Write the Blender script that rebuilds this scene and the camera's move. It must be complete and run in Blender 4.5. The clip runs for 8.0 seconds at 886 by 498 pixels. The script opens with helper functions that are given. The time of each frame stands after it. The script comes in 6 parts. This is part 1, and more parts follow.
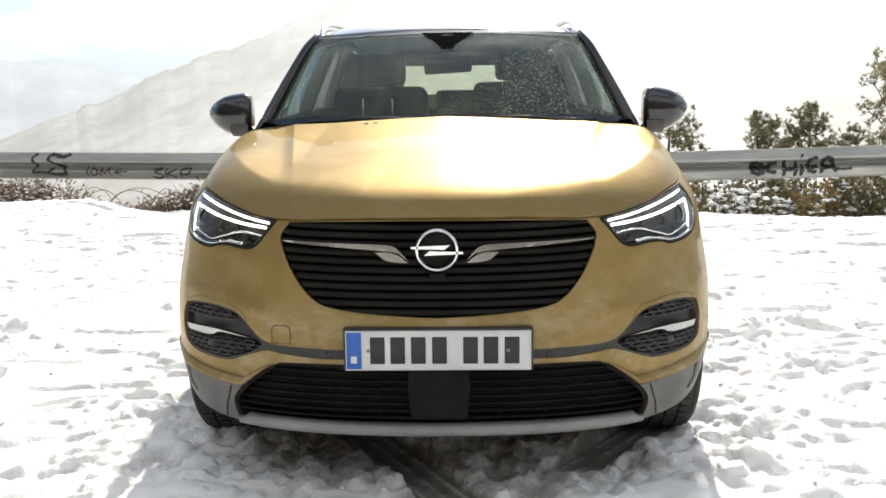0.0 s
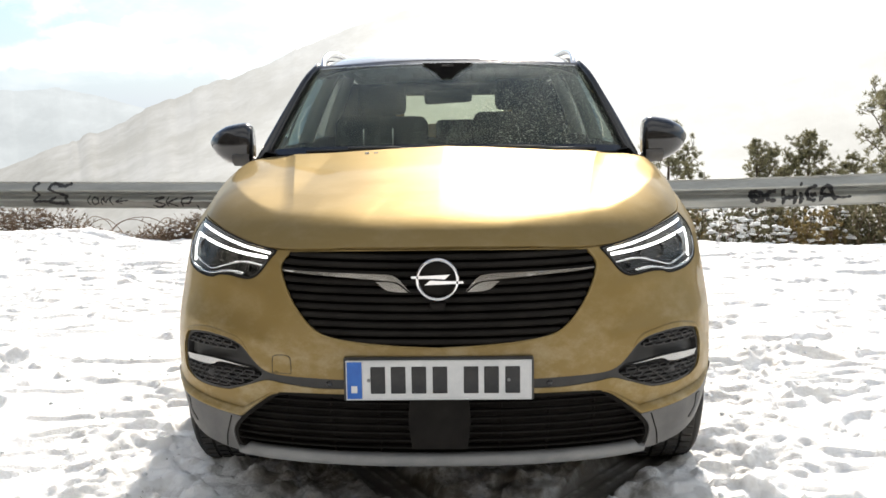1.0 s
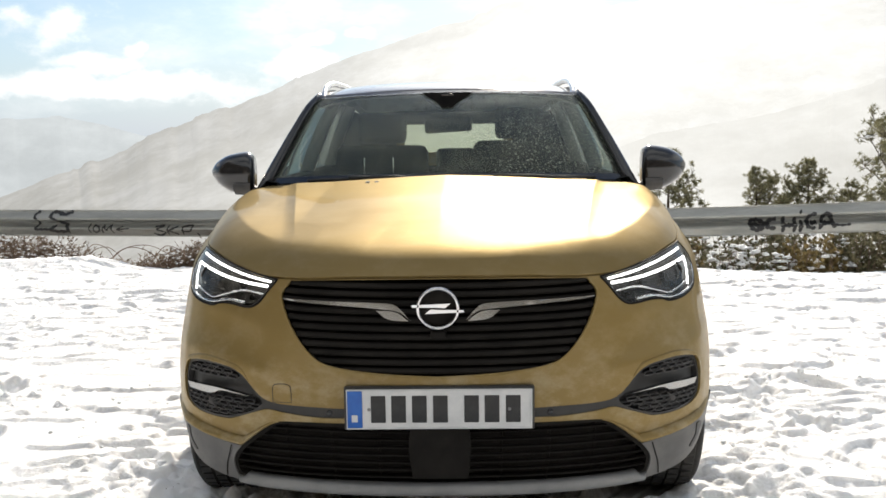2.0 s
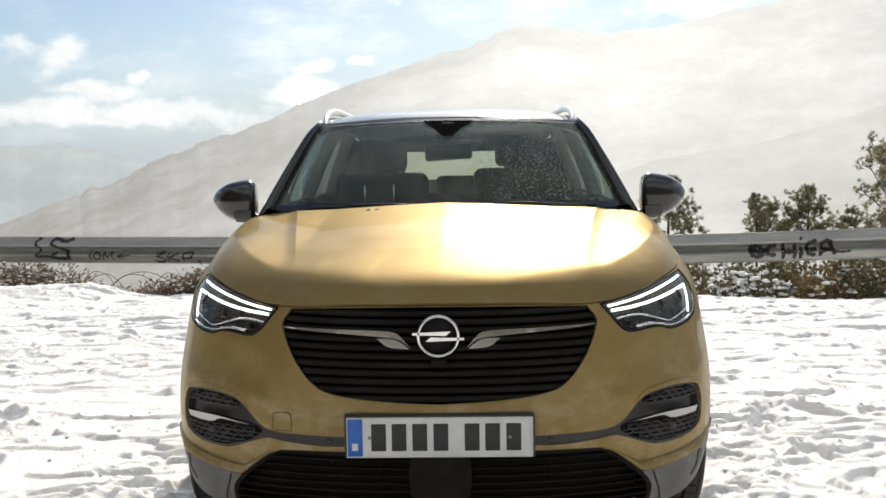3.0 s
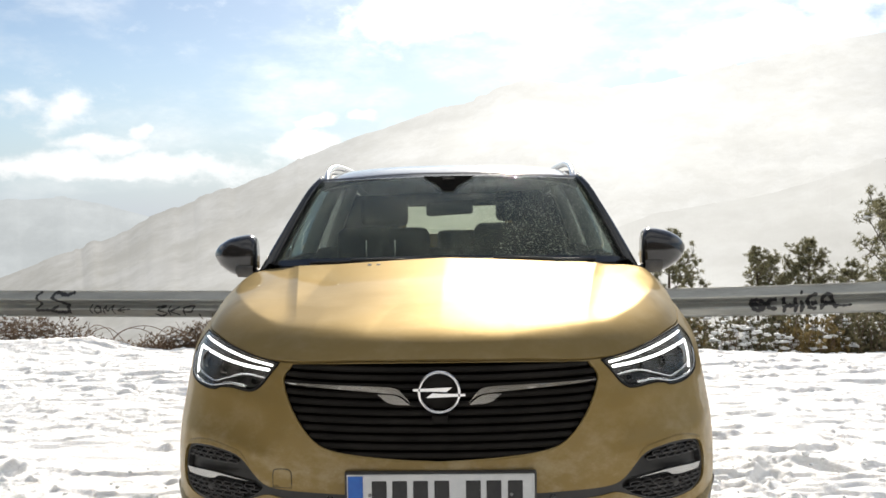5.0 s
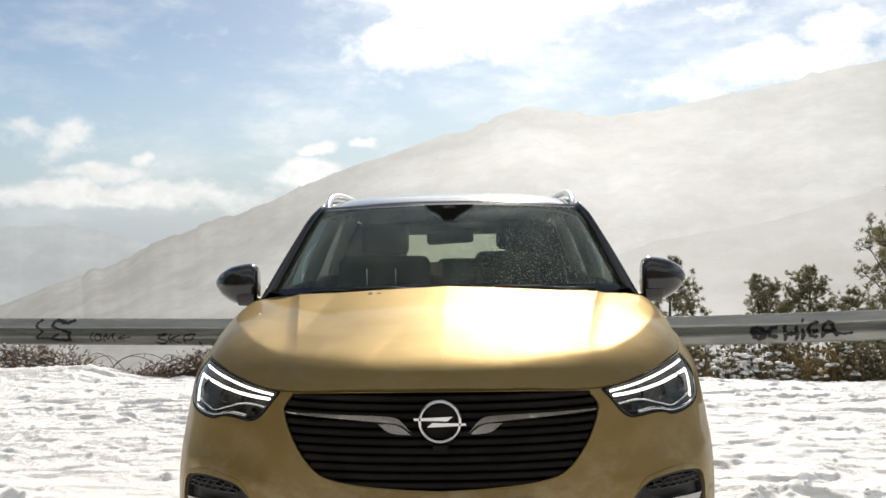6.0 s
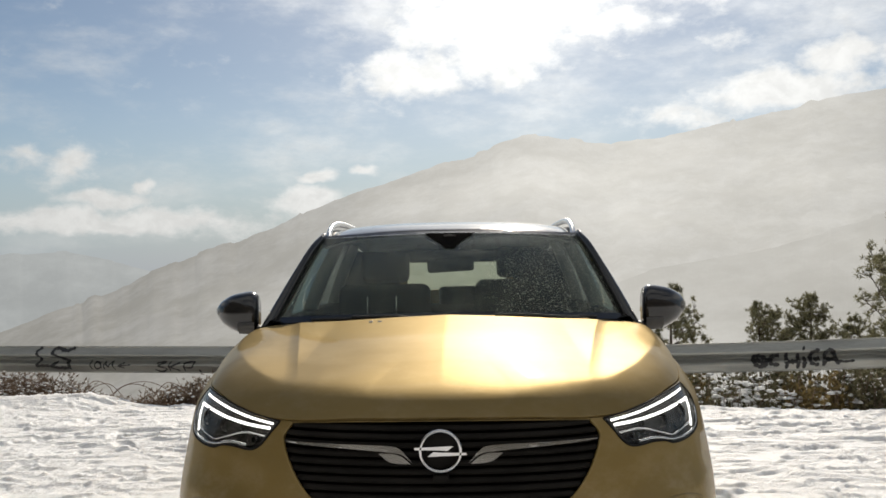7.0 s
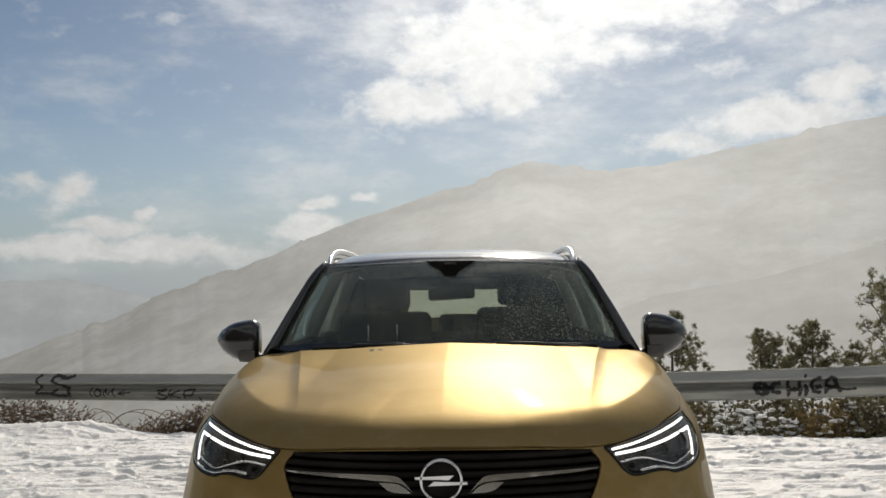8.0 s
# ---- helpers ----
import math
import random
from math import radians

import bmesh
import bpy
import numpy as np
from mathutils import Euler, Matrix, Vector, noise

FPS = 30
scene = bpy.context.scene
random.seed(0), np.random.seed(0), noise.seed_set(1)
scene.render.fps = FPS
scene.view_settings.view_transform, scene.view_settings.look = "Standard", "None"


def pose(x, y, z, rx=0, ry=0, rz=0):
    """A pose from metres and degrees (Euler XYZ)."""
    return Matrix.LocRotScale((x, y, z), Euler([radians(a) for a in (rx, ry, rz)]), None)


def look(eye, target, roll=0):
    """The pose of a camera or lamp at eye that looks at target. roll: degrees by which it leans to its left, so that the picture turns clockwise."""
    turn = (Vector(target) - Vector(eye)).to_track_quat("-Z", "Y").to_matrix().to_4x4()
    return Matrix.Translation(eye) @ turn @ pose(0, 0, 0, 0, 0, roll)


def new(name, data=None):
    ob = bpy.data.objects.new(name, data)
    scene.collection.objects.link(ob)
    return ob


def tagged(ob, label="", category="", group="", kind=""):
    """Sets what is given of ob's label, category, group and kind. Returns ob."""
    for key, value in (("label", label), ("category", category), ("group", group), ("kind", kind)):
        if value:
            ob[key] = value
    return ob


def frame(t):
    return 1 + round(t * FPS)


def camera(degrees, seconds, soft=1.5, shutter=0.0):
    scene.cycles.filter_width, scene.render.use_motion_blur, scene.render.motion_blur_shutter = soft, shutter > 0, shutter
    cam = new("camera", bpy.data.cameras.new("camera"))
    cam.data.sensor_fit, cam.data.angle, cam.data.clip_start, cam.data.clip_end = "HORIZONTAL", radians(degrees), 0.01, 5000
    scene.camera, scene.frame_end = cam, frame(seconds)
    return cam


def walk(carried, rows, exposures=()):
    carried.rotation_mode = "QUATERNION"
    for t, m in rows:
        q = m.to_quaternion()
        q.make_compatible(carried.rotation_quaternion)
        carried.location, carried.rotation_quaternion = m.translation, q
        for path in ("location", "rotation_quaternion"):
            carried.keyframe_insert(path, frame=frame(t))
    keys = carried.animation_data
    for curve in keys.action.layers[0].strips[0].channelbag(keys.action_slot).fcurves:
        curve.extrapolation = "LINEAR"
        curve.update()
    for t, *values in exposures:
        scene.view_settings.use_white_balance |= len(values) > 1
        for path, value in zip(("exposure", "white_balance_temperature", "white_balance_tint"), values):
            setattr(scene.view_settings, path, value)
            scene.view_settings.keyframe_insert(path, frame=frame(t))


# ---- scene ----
# The camera stands on a tripod in front of the car and tilts slowly upwards.
cam = camera(48.0, 8.0, soft=1.6)
ROWS = [
    (0.0, 0.0842, -2.7111, 1.2977, 1.425, -10.071, -0.706),
    (0.5, 0.0842, -2.7147, 1.3001, 1.425, -9.270, -0.740),
    (1.0, 0.0842, -2.7183, 1.3026, 1.422, -8.449, -0.775),
    (1.5, 0.0842, -2.7219, 1.3050, 1.420, -7.650, -0.790),
    (3.0, 0.0842, -2.7321, 1.3120, 1.416, -5.340, -0.824),
    (3.5, 0.0842, -2.7354, 1.3142, 1.417, -4.599, -0.840),
    (4.0, 0.0842, -2.7388, 1.3165, 1.416, -3.838, -0.850),
    (4.5, 0.0842, -2.7422, 1.3188, 1.416, -3.077, -0.848),
    (6.0, 0.0842, -2.7527, 1.3259, 1.428, -0.705, -0.831),
    (6.5, 0.0842, -2.7561, 1.3282, 1.431, 0.066, -0.827),
    (7.0, 0.0842, -2.7596, 1.3306, 1.434, 0.859, -0.821),
    (7.5, 0.0842, -2.7631, 1.3330, 1.445, 1.641, -0.820),
    (8.0, 0.0842, -2.7665, 1.3353, 1.455, 2.408, -0.815),
]
EXPOSURES = [(0.0, 0.88, 7000, 10), (1.0, 0.77, 7000, 10), (1.5, 0.69, 7000, 10), (3.0, 0.31, 7000, 10), (3.5, 0.33, 7000, 10), (4.0, 0.46, 7000, 10), (4.5, 0.48, 7000, 10), (6.0, 0.16, 7100, 10), (7.0, -0.19, 7200, 10), (8.0, -0.42, 7200, 10)]


def eye_pose(x, y, z, yaw, pitch, roll):
    return pose(x, y, z, 0, 0, yaw) @ pose(0, 0, 0, 90 + pitch, 0, 0) @ pose(0, 0, 0, 0, 0, roll)


walk(cam, [(t, eye_pose(*row)) for t, *row in ROWS], EXPOSURES)

# ---------------------------------------------------------------- light
SUN_AZ, SUN_EL = 5.2, 29.0          # degrees to the right of straight ahead, and above the horizon
SUN_WAY = Vector((math.sin(radians(SUN_AZ)) * math.cos(radians(SUN_EL)), math.cos(radians(SUN_AZ)) * math.cos(radians(SUN_EL)), math.sin(radians(SUN_EL))))
lamp = bpy.data.lights.new("sun", "SUN")
lamp.energy, lamp.angle, lamp.color = 4.2, radians(0.53), (1.0, 0.955, 0.89)
sun = new("sun", lamp)
sun.matrix_world = look(SUN_WAY * 50, (0, 0, 0))


class Nodes:
    """A small helper to write node trees in a line or two each."""

    def __init__(self, tree):
        self.tree = tree
        tree.nodes.clear()

    def add(self, kind, **values):
        node = self.tree.nodes.new(kind)
        for key, value in values.items():
            if key.startswith("in_"):
                self.put(node.inputs[int(key[3:])], value)
            elif key == "operation":
                node.operation = value
            elif key == "data_type":
                node.data_type = value
            elif key == "blend_type":
                node.blend_type = value
            elif key == "feature":
                node.feature = value
            elif key == "interpolation_type":
                node.interpolation_type = value
        return node

    def put(self, socket, value):
        if isinstance(value, bpy.types.NodeSocket):
            self.tree.links.new(value, socket)
        elif isinstance(value, bpy.types.Node):
            self.tree.links.new(value.outputs[0], socket)
        else:
            socket.default_value = value

    def math(self, operation, a, b=0.0, c=0.0):
        return self.add("ShaderNodeMath", operation=operation, in_0=a, in_1=b, in_2=c).outputs[0]

    def vmath(self, operation, a, b=(0, 0, 0)):
        return self.add("ShaderNodeVectorMath", operation=operation, in_0=a, in_1=b)

    def span(self, value, lo, hi, to_lo=0.0, to_hi=1.0, smooth=True):
        node = self.add("ShaderNodeMapRange", in_0=value, in_1=lo, in_2=hi, in_3=to_lo, in_4=to_hi)
        node.interpolation_type = "SMOOTHSTEP" if smooth else "LINEAR"
        return node.outputs[0]

    def noise(self, where, scale, detail=4.0, rough=0.5, stretch=None):
        if stretch:
            where = self.vmath("MULTIPLY", where, stretch).outputs[0]
        node = self.add("ShaderNodeTexNoise")
        self.put(node.inputs["Vector"], where)
        node.inputs["Scale"].default_value = scale
        node.inputs["Detail"].default_value = detail
        node.inputs["Roughness"].default_value = rough
        return node.outputs[0]

    def mix(self, factor, a, b, blend="MIX"):
        node = self.tree.nodes.new("ShaderNodeMix")
        node.data_type, node.blend_type = "RGBA", blend
        self.put(node.inputs[0], factor)
        for socket, value in ((node.inputs[6], a), (node.inputs[7], b)):
            self.put(socket, (*value, 1.0) if isinstance(value, tuple) and len(value) == 3 else value)
        return node.outputs[2]


def direction(az, el):
    a, e = radians(az), radians(el)
    return (math.sin(a) * math.cos(e), math.cos(a) * math.cos(e), math.sin(e))


world = bpy.data.worlds.new("winter_sky")
scene.world = world
world.use_nodes = True
w = Nodes(world.node_tree)
sky = w.add("ShaderNodeTexSky")
sky.sky_type, sky.sun_disc = "NISHITA", False
sky.sun_elevation, sky.sun_rotation = radians(SUN_EL), radians(SUN_AZ)
sky.altitude, sky.air_density, sky.dust_density, sky.ozone_density = 1500, 1.0, 0.9, 2.0
way = w.add("ShaderNodeTexCoord").outputs["Generated"]
# Torn clouds: broad banks where they drift over the valley, broken up by noise at two scales.
warp = w.vmath("SCALE", w.vmath("SUBTRACT", w.add("ShaderNodeTexNoise", in_2=16.0, in_3=6.0).outputs[1], (0.5, 0.5, 0.5)).outputs[0])
warp.inputs[3].default_value = 0.045
w.put(warp.inputs[0].links[0].from_node.inputs[0].links[0].from_node.inputs["Vector"], way)
bent = w.vmath("ADD", way, warp.outputs[0]).outputs[0]
cover = None
for az, el, wide, high, much in (
    (2.0, 14.0, 7.2, 2.8, 1.5), (9.5, 16.2, 9.0, 2.4, 1.3), (20.0, 16.6, 9.0, 2.2, 1.0), (-3.2, 11.0, 3.4, 1.7, 1.3), (2.2, 11.6, 4.0, 1.5, 1.35), (8.2, 13.2, 4.0, 1.2, 1.0), (14.5, 11.6, 2.2, 0.6, 0.7),
    (12.5, 8.0, 3.5, 0.9, 1.0), (17.5, 9.1, 5.0, 1.3, 1.5), (20.8, 10.6, 2.4, 1.5, 1.3), (26.0, 10.5, 6.0, 1.5, 1.0),
    (-21.7, 5.6, 2.2, 1.2, 0.88), (-24.2, 6.1, 2.0, 0.7, 0.8), (-21.9, 5.4, 0.9, 0.5, 1.15), (-18.0, 4.3, 1.0, 0.5, 1.2), (-20.0, 3.7, 3.0, 0.6, 1.25),
    (-20.0, 2.5, 8.5, 0.85, 1.4), (-8.5, 5.1, 1.3, 0.55, 1.3), (-5.6, 5.2, 0.9, 0.4, 1.15), (-9.0, 3.8, 2.2, 0.9, 1.3),
    # The last six lie out of view, added to brighten shade and reflections.
    (-17.0, 15.4, 1.6, 0.5, 0.6), (180.0, 82.0, 80.0, 24.0, 1.1), (-60.0, 20.0, 25.0, 8.0, 0.9), (80.0, 24.0, 40.0, 14.0, 1.1), (175.0, 44.0, 75.0, 18.0, 1.1), (128.0, 26.0, 35.0, 14.0, 1.1), (-105.0, 44.0, 40.0, 14.0, 1.0),
):
    d = Vector(direction(az, el))
    side = Vector((math.cos(radians(az)), -math.sin(radians(az)), 0))
    off = w.vmath("SUBTRACT", bent, tuple(d)).outputs[0]
    across = w.math("DIVIDE", w.vmath("DOT_PRODUCT", off, tuple(side)).outputs["Value"], math.sin(radians(wide)))
    upward = w.math("DIVIDE", w.vmath("DOT_PRODUCT", off, tuple(side.cross(d))).outputs["Value"], math.sin(radians(high)))
    facing = w.math("GREATER_THAN", w.vmath("DOT_PRODUCT", way, tuple(d)).outputs["Value"], 0.2)
    fall = w.math("EXPONENT", w.math("MULTIPLY", w.math("ADD", w.math("MULTIPLY", across, across), w.math("MULTIPLY", upward, upward)), -1.0))
    one = w.math("MULTIPLY", w.math("MULTIPLY", fall, facing), much)
    cover = one if cover is None else w.math("MAXIMUM", cover, one)
torn = w.noise(way, 28.0, 9.0, 0.62, (1.0, 1.0, 1.8))
density = w.span(w.math("ADD", cover, w.math("MULTIPLY", w.math("SUBTRACT", torn, 0.5), 1.8)), 0.18, 1.12)
# Cloud light rises towards the sun, as thin cloud scatters forward.
near_sun = w.vmath("DOT_PRODUCT", way, tuple(SUN_WAY)).outputs["Value"]
glow = w.math("POWER", w.math("MAXIMUM", near_sun, 0.0), 14.0)
# Unseen clouds opposite the sun, lit from the front, are raised as fill.
lit = w.span(near_sun, 0.2, -0.7, 9.2, 10.0)
cloud_light = w.math("ADD", lit, w.math("MULTIPLY", glow, 12.5))
cloud = w.vmath("SCALE", (0.93, 0.985, 1.05))
w.put(cloud.inputs[3], w.math("MULTIPLY", cloud_light, w.span(w.noise(bent, 46.0, 6.0, 0.6, (1.0, 1.0, 1.6)), 0.3, 0.68, 0.92, 1.06)))
air = w.vmath("SCALE", (1.0, 0.97, 0.93))
w.put(air.inputs[3], w.math("MULTIPLY", w.math("POWER", w.math("MAXIMUM", near_sun, 0.0), 22.0), 3.6))
level = w.add("ShaderNodeSeparateXYZ", in_0=way).outputs["Z"]
mist = w.mix(w.span(level, 0.16, -0.02, 0.0, 0.85), sky.outputs[0], (4.4, 5.7, 7.5))
clear = w.vmath("MULTIPLY", w.vmath("ADD", mist, air.outputs[0]).outputs[0], (0.86, 0.88, 0.90)).outputs[0]
veil = w.math("MULTIPLY", w.span(w.noise(way, 5.0, 8.0, 0.62, (1.0, 1.0, 2.6)), 0.42, 0.75), w.span(near_sun, 0.55, 0.98, 0.05, 0.8))
mixed = w.mix(w.math("MAXIMUM", w.math("MULTIPLY", density, 0.95), veil), clear, cloud.outputs[0])
back = w.add("ShaderNodeBackground", in_0=mixed, in_1=0.085)
w.put(w.add("ShaderNodeOutputWorld").inputs[0], back)

# ---------------------------------------------------------------- materials
def material(name):
    m = bpy.data.materials.new(name)
    m.use_nodes = True
    return m, Nodes(m.node_tree)


def finish(n, base, rough=0.5, metal=0.0, bump=None, bump_by=0.1, bump_far=0.01, coat=0.0, coat_rough=0.03, transmission=0.0, ior=1.5, emit=None, emit_by=0.0, specular=0.5, alpha=1.0, coat_ior=1.5):
    b = n.add("ShaderNodeBsdfPrincipled")
    for key, value in (("Base Color", base), ("Roughness", rough), ("Metallic", metal), ("Coat Weight", coat), ("Coat Roughness", coat_rough), ("Transmission Weight", transmission), ("IOR", ior), ("Specular IOR Level", specular), ("Alpha", alpha), ("Coat IOR", coat_ior)):
        n.put(b.inputs[key], (*value, 1.0) if isinstance(value, tuple) and len(value) == 3 else value)
    if bump is not None:
        relief = n.add("ShaderNodeBump")
        relief.inputs["Strength"].default_value, relief.inputs["Distance"].default_value = bump_by, bump_far
        n.put(relief.inputs["Height"], bump)
        n.put(b.inputs["Normal"], relief)
    if emit is not None:
        n.put(b.inputs["Emission Color"], (*emit, 1.0) if isinstance(emit, tuple) else emit)
        n.put(b.inputs["Emission Strength"], emit_by)
    n.put(n.add("ShaderNodeOutputMaterial").inputs[0], b)
    return b


def place(n):
    return n.add("ShaderNodeNewGeometry").outputs["Position"]


def spotted(name, a, b, scale, rough=(0.4, 0.6), metal=0.0, fine=None, bump_by=0.15, bump_far=0.004, coat=0.0, stretch=None, specular=0.5):
    """A surface whose colour and gloss drift between two values, with fine grain on top."""
    m, n = material(name)
    at = place(n)
    big, small = n.noise(at, scale, 5.0, 0.6, stretch), n.noise(at, fine or scale * 9, 4.0, 0.6, stretch)
    blend = n.span(n.math("ADD", n.math("MULTIPLY", big, 0.7), n.math("MULTIPLY", small, 0.3)), 0.32, 0.68)
    finish(n, n.mix(blend, a, b), n.span(small, 0.3, 0.7, *rough), metal, small, bump_by, bump_far, coat, specular=specular)
    return m


# Gold metallic paint: flakes under clear lacquer, paler tan in streaks low down.
PAINT, n = material("gold_metallic_paint")
at = place(n)
flake = n.add("ShaderNodeTexVoronoi")
n.put(flake.inputs["Vector"], at)
flake.inputs["Scale"].default_value = 900.0
low = n.span(n.add("ShaderNodeSeparateXYZ", in_0=at).outputs["Z"], 0.80, 0.50, 0.25, 1.0)
tan_streaks = n.math("MULTIPLY", low, n.span(n.noise(at, 9.0, 8.0, 0.68, (1.0, 1.0, 1.6)), 0.42, 0.72))
base = n.mix(n.math("MULTIPLY", flake.outputs["Distance"], 0.35), (0.245, 0.172, 0.066), (0.218, 0.150, 0.055))
finish(n, n.mix(n.math("MULTIPLY", tan_streaks, 0.42), base, (0.52, 0.45, 0.31)), n.math("ADD", 0.50, n.math("MULTIPLY", tan_streaks, 0.06)), 0.48, flake.outputs["Distance"], 0.04, 0.001, 0.32, n.math("ADD", 0.03, n.math("MULTIPLY", tan_streaks, 0.05)), specular=0.2, coat_ior=1.4).inputs["Specular Tint"].default_value = (0.80, 0.66, 0.38, 1.0)

BLACK_GLOSS = spotted("gloss_black_paint", (0.008, 0.008, 0.009), (0.016, 0.016, 0.017), 6.0, (0.10, 0.20), coat=0.6, bump_by=0.006, specular=0.35)
BLACK_PLASTIC = spotted("grained_black_plastic", (0.018, 0.018, 0.018), (0.034, 0.032, 0.030), 14.0, (0.45, 0.62), fine=900.0, bump_by=0.25, bump_far=0.0006)
GRILLE_BLACK = spotted("grille_black", (0.009, 0.008, 0.007), (0.018, 0.016, 0.014), 10.0, (0.55, 0.75), fine=300.0, bump_by=0.1, bump_far=0.0008, specular=0.10)
CLADDING = spotted("dusty_dark_grey_plastic", (0.04, 0.04, 0.041), (0.085, 0.08, 0.076), 8.0, (0.5, 0.7), fine=700.0, bump_by=0.25, bump_far=0.0006)
CORNER_GREY = spotted("dusty_corner_plastic", (0.075, 0.075, 0.074), (0.145, 0.14, 0.134), 7.0, (0.5, 0.7), fine=700.0, bump_by=0.2, bump_far=0.0006)
SILVER = spotted("matt_silver_paint", (0.20, 0.20, 0.197), (0.27, 0.267, 0.26), 9.0, (0.46, 0.56), 0.35, 300.0, 0.06, 0.0008)
CHROME = spotted("chrome", (0.58, 0.58, 0.59), (0.70, 0.70, 0.70), 12.0, (0.05, 0.13), 1.0, 200.0, 0.01, 0.0005)
SATIN_STEEL = spotted("satin_aluminium", (0.60, 0.60, 0.60), (0.66, 0.66, 0.655), 3.0, (0.22, 0.26), 1.0, 9.0, 0.0, 0.0005)
WING_STEEL = spotted("satin_grille_metal", (0.36, 0.36, 0.355), (0.46, 0.46, 0.45), 2.0, (0.24, 0.28), 1.0, 4.0, 0.0, 0.0006)
RUBBER = spotted("tyre_rubber", (0.012, 0.012, 0.012), (0.035, 0.033, 0.03), 16.0, (0.7, 0.9), fine=260.0, bump_by=0.3, bump_far=0.001)
FRIT = spotted("black_ceramic_band", (0.008, 0.008, 0.008), (0.014, 0.013, 0.012), 30.0, (0.9, 1.0), fine=300.0, bump_by=0.02, specular=0.0)
CABIN = spotted("dark_cabin_cloth", (0.018, 0.019, 0.019), (0.036, 0.036, 0.036), 30.0, (0.8, 0.95), fine=700.0, bump_by=0.2, bump_far=0.0008, specular=0.0)
CABIN_GREY = spotted("grey_cabin_trim", (0.20, 0.205, 0.20), (0.27, 0.275, 0.27), 12.0, (0.6, 0.8), fine=500.0, bump_by=0.15, bump_far=0.0006)
HEADLINER = spotted("pale_headliner_cloth", (0.46, 0.47, 0.44), (0.56, 0.56, 0.52), 12.0, (0.8, 0.95), fine=500.0, bump_by=0.15, bump_far=0.0006)
PLATE_WHITE = spotted("number_plate_white", (0.55, 0.56, 0.56), (0.66, 0.66, 0.65), 20.0, (0.3, 0.5), fine=400.0, bump_by=0.03, bump_far=0.0005)
PLATE_BLUE = spotted("plate_band_blue", (0.01, 0.10, 0.40), (0.015, 0.13, 0.47), 30.0, (0.3, 0.45), fine=300.0, bump_by=0.02)
PLATE_INK = spotted("plate_dark_ink", (0.012, 0.012, 0.013), (0.022, 0.022, 0.022), 40.0, (0.35, 0.5), fine=300.0, bump_by=0.02)
LAMP_DARK = spotted("headlamp_dark_chrome", (0.025, 0.024, 0.022), (0.085, 0.080, 0.075), 26.0, (0.12, 0.3), 0.5, 200.0, 0.05, 0.001)
STEEL = spotted("weathered_galvanised_steel", (0.25, 0.256, 0.242), (0.41, 0.415, 0.392), 2.2, (0.36, 0.58), 0.75, 40.0, 0.08, 0.002, stretch=(0.35, 1.0, 2.2))
SPRAY = spotted("black_spray_paint", (0.006, 0.006, 0.007), (0.014, 0.014, 0.015), 25.0, (0.35, 0.55), fine=300.0, bump_by=0.03)

LED, n = material("white_led_strip")
finish(n, (0.9, 0.9, 0.9), 0.3, emit=(0.95, 0.98, 1.0), emit_by=n.span(n.noise(place(n), 60.0), 0.3, 0.7, 2.6, 3.2))


def glass(name, tint, dust):
    """Clear pane: real glass with dried specks and streaks, and a film that imitates veiling glare."""
    m, n = material(name)
    at = place(n)
    # Patchy road film; its even base level is a painted veil of glare.
    veil_film = n.span(n.noise(at, 14.0, 8.0, 0.7, (1.4, 0.5, 0.5)), 0.45, 0.85, 0.22, 1.0)
    spots = n.add("ShaderNodeTexVoronoi")
    n.put(spots.inputs["Vector"], at)
    spots.inputs["Scale"].default_value = 75.0
    across = n.add("ShaderNodeSeparateXYZ", in_0=at).outputs["X"]
    sown = n.math("ADD", across, n.math("MULTIPLY", n.math("SUBTRACT", n.noise(at, 3.1, 3.0), 0.5), 0.9))
    grains = n.math("MULTIPLY", n.math("LESS_THAN", spots.outputs["Distance"], n.span(sown, 0.0, 0.35, 0.06, 0.2)), n.math("GREATER_THAN", n.noise(at, 60.0, 2.0), 0.47))
    streak = n.math("MULTIPLY", n.span(n.noise(at, 24.0, 3.0, 0.5, (1.4, 0.10, 0.10)), 0.69, 0.76), dust * 0.9)
    clear = n.add("ShaderNodeBsdfPrincipled")
    for key, value in (("Base Color", (*tint, 1.0)), ("Roughness", 0.0), ("Transmission Weight", 1.0), ("IOR", 1.23)):
        n.put(clear.inputs[key], value)
    soil = n.add("ShaderNodeBsdfDiffuse", in_0=(0.58, 0.62, 0.53, 1.0))
    through_soil = n.add("ShaderNodeBsdfTranslucent", in_0=(0.58, 0.62, 0.53, 1.0))
    both = n.add("ShaderNodeMixShader", in_0=0.5, in_1=soil, in_2=through_soil)
    how = n.math("MAXIMUM", n.math("MAXIMUM", n.math("MULTIPLY", veil_film, dust), streak), n.math("MULTIPLY", grains, min(1.0, dust * 7.0)))
    n.put(n.add("ShaderNodeOutputMaterial").inputs[0], n.add("ShaderNodeMixShader", in_0=how, in_1=clear, in_2=both))
    return m


WINDSCREEN = glass("windscreen_glass", (0.82, 0.885, 0.80), 0.30)
REAR_GLASS = glass("misted_rear_glass", (0.50, 0.53, 0.47), 0.5)
CLEAR_COVER = glass("clear_lamp_cover", (0.97, 0.98, 0.98), 0.03)
FRONT_GLASS = glass("front_side_glass", (0.42, 0.48, 0.44), 0.10)
DARK_GLASS = glass("tinted_side_glass", (0.35, 0.38, 0.37), 0.03)


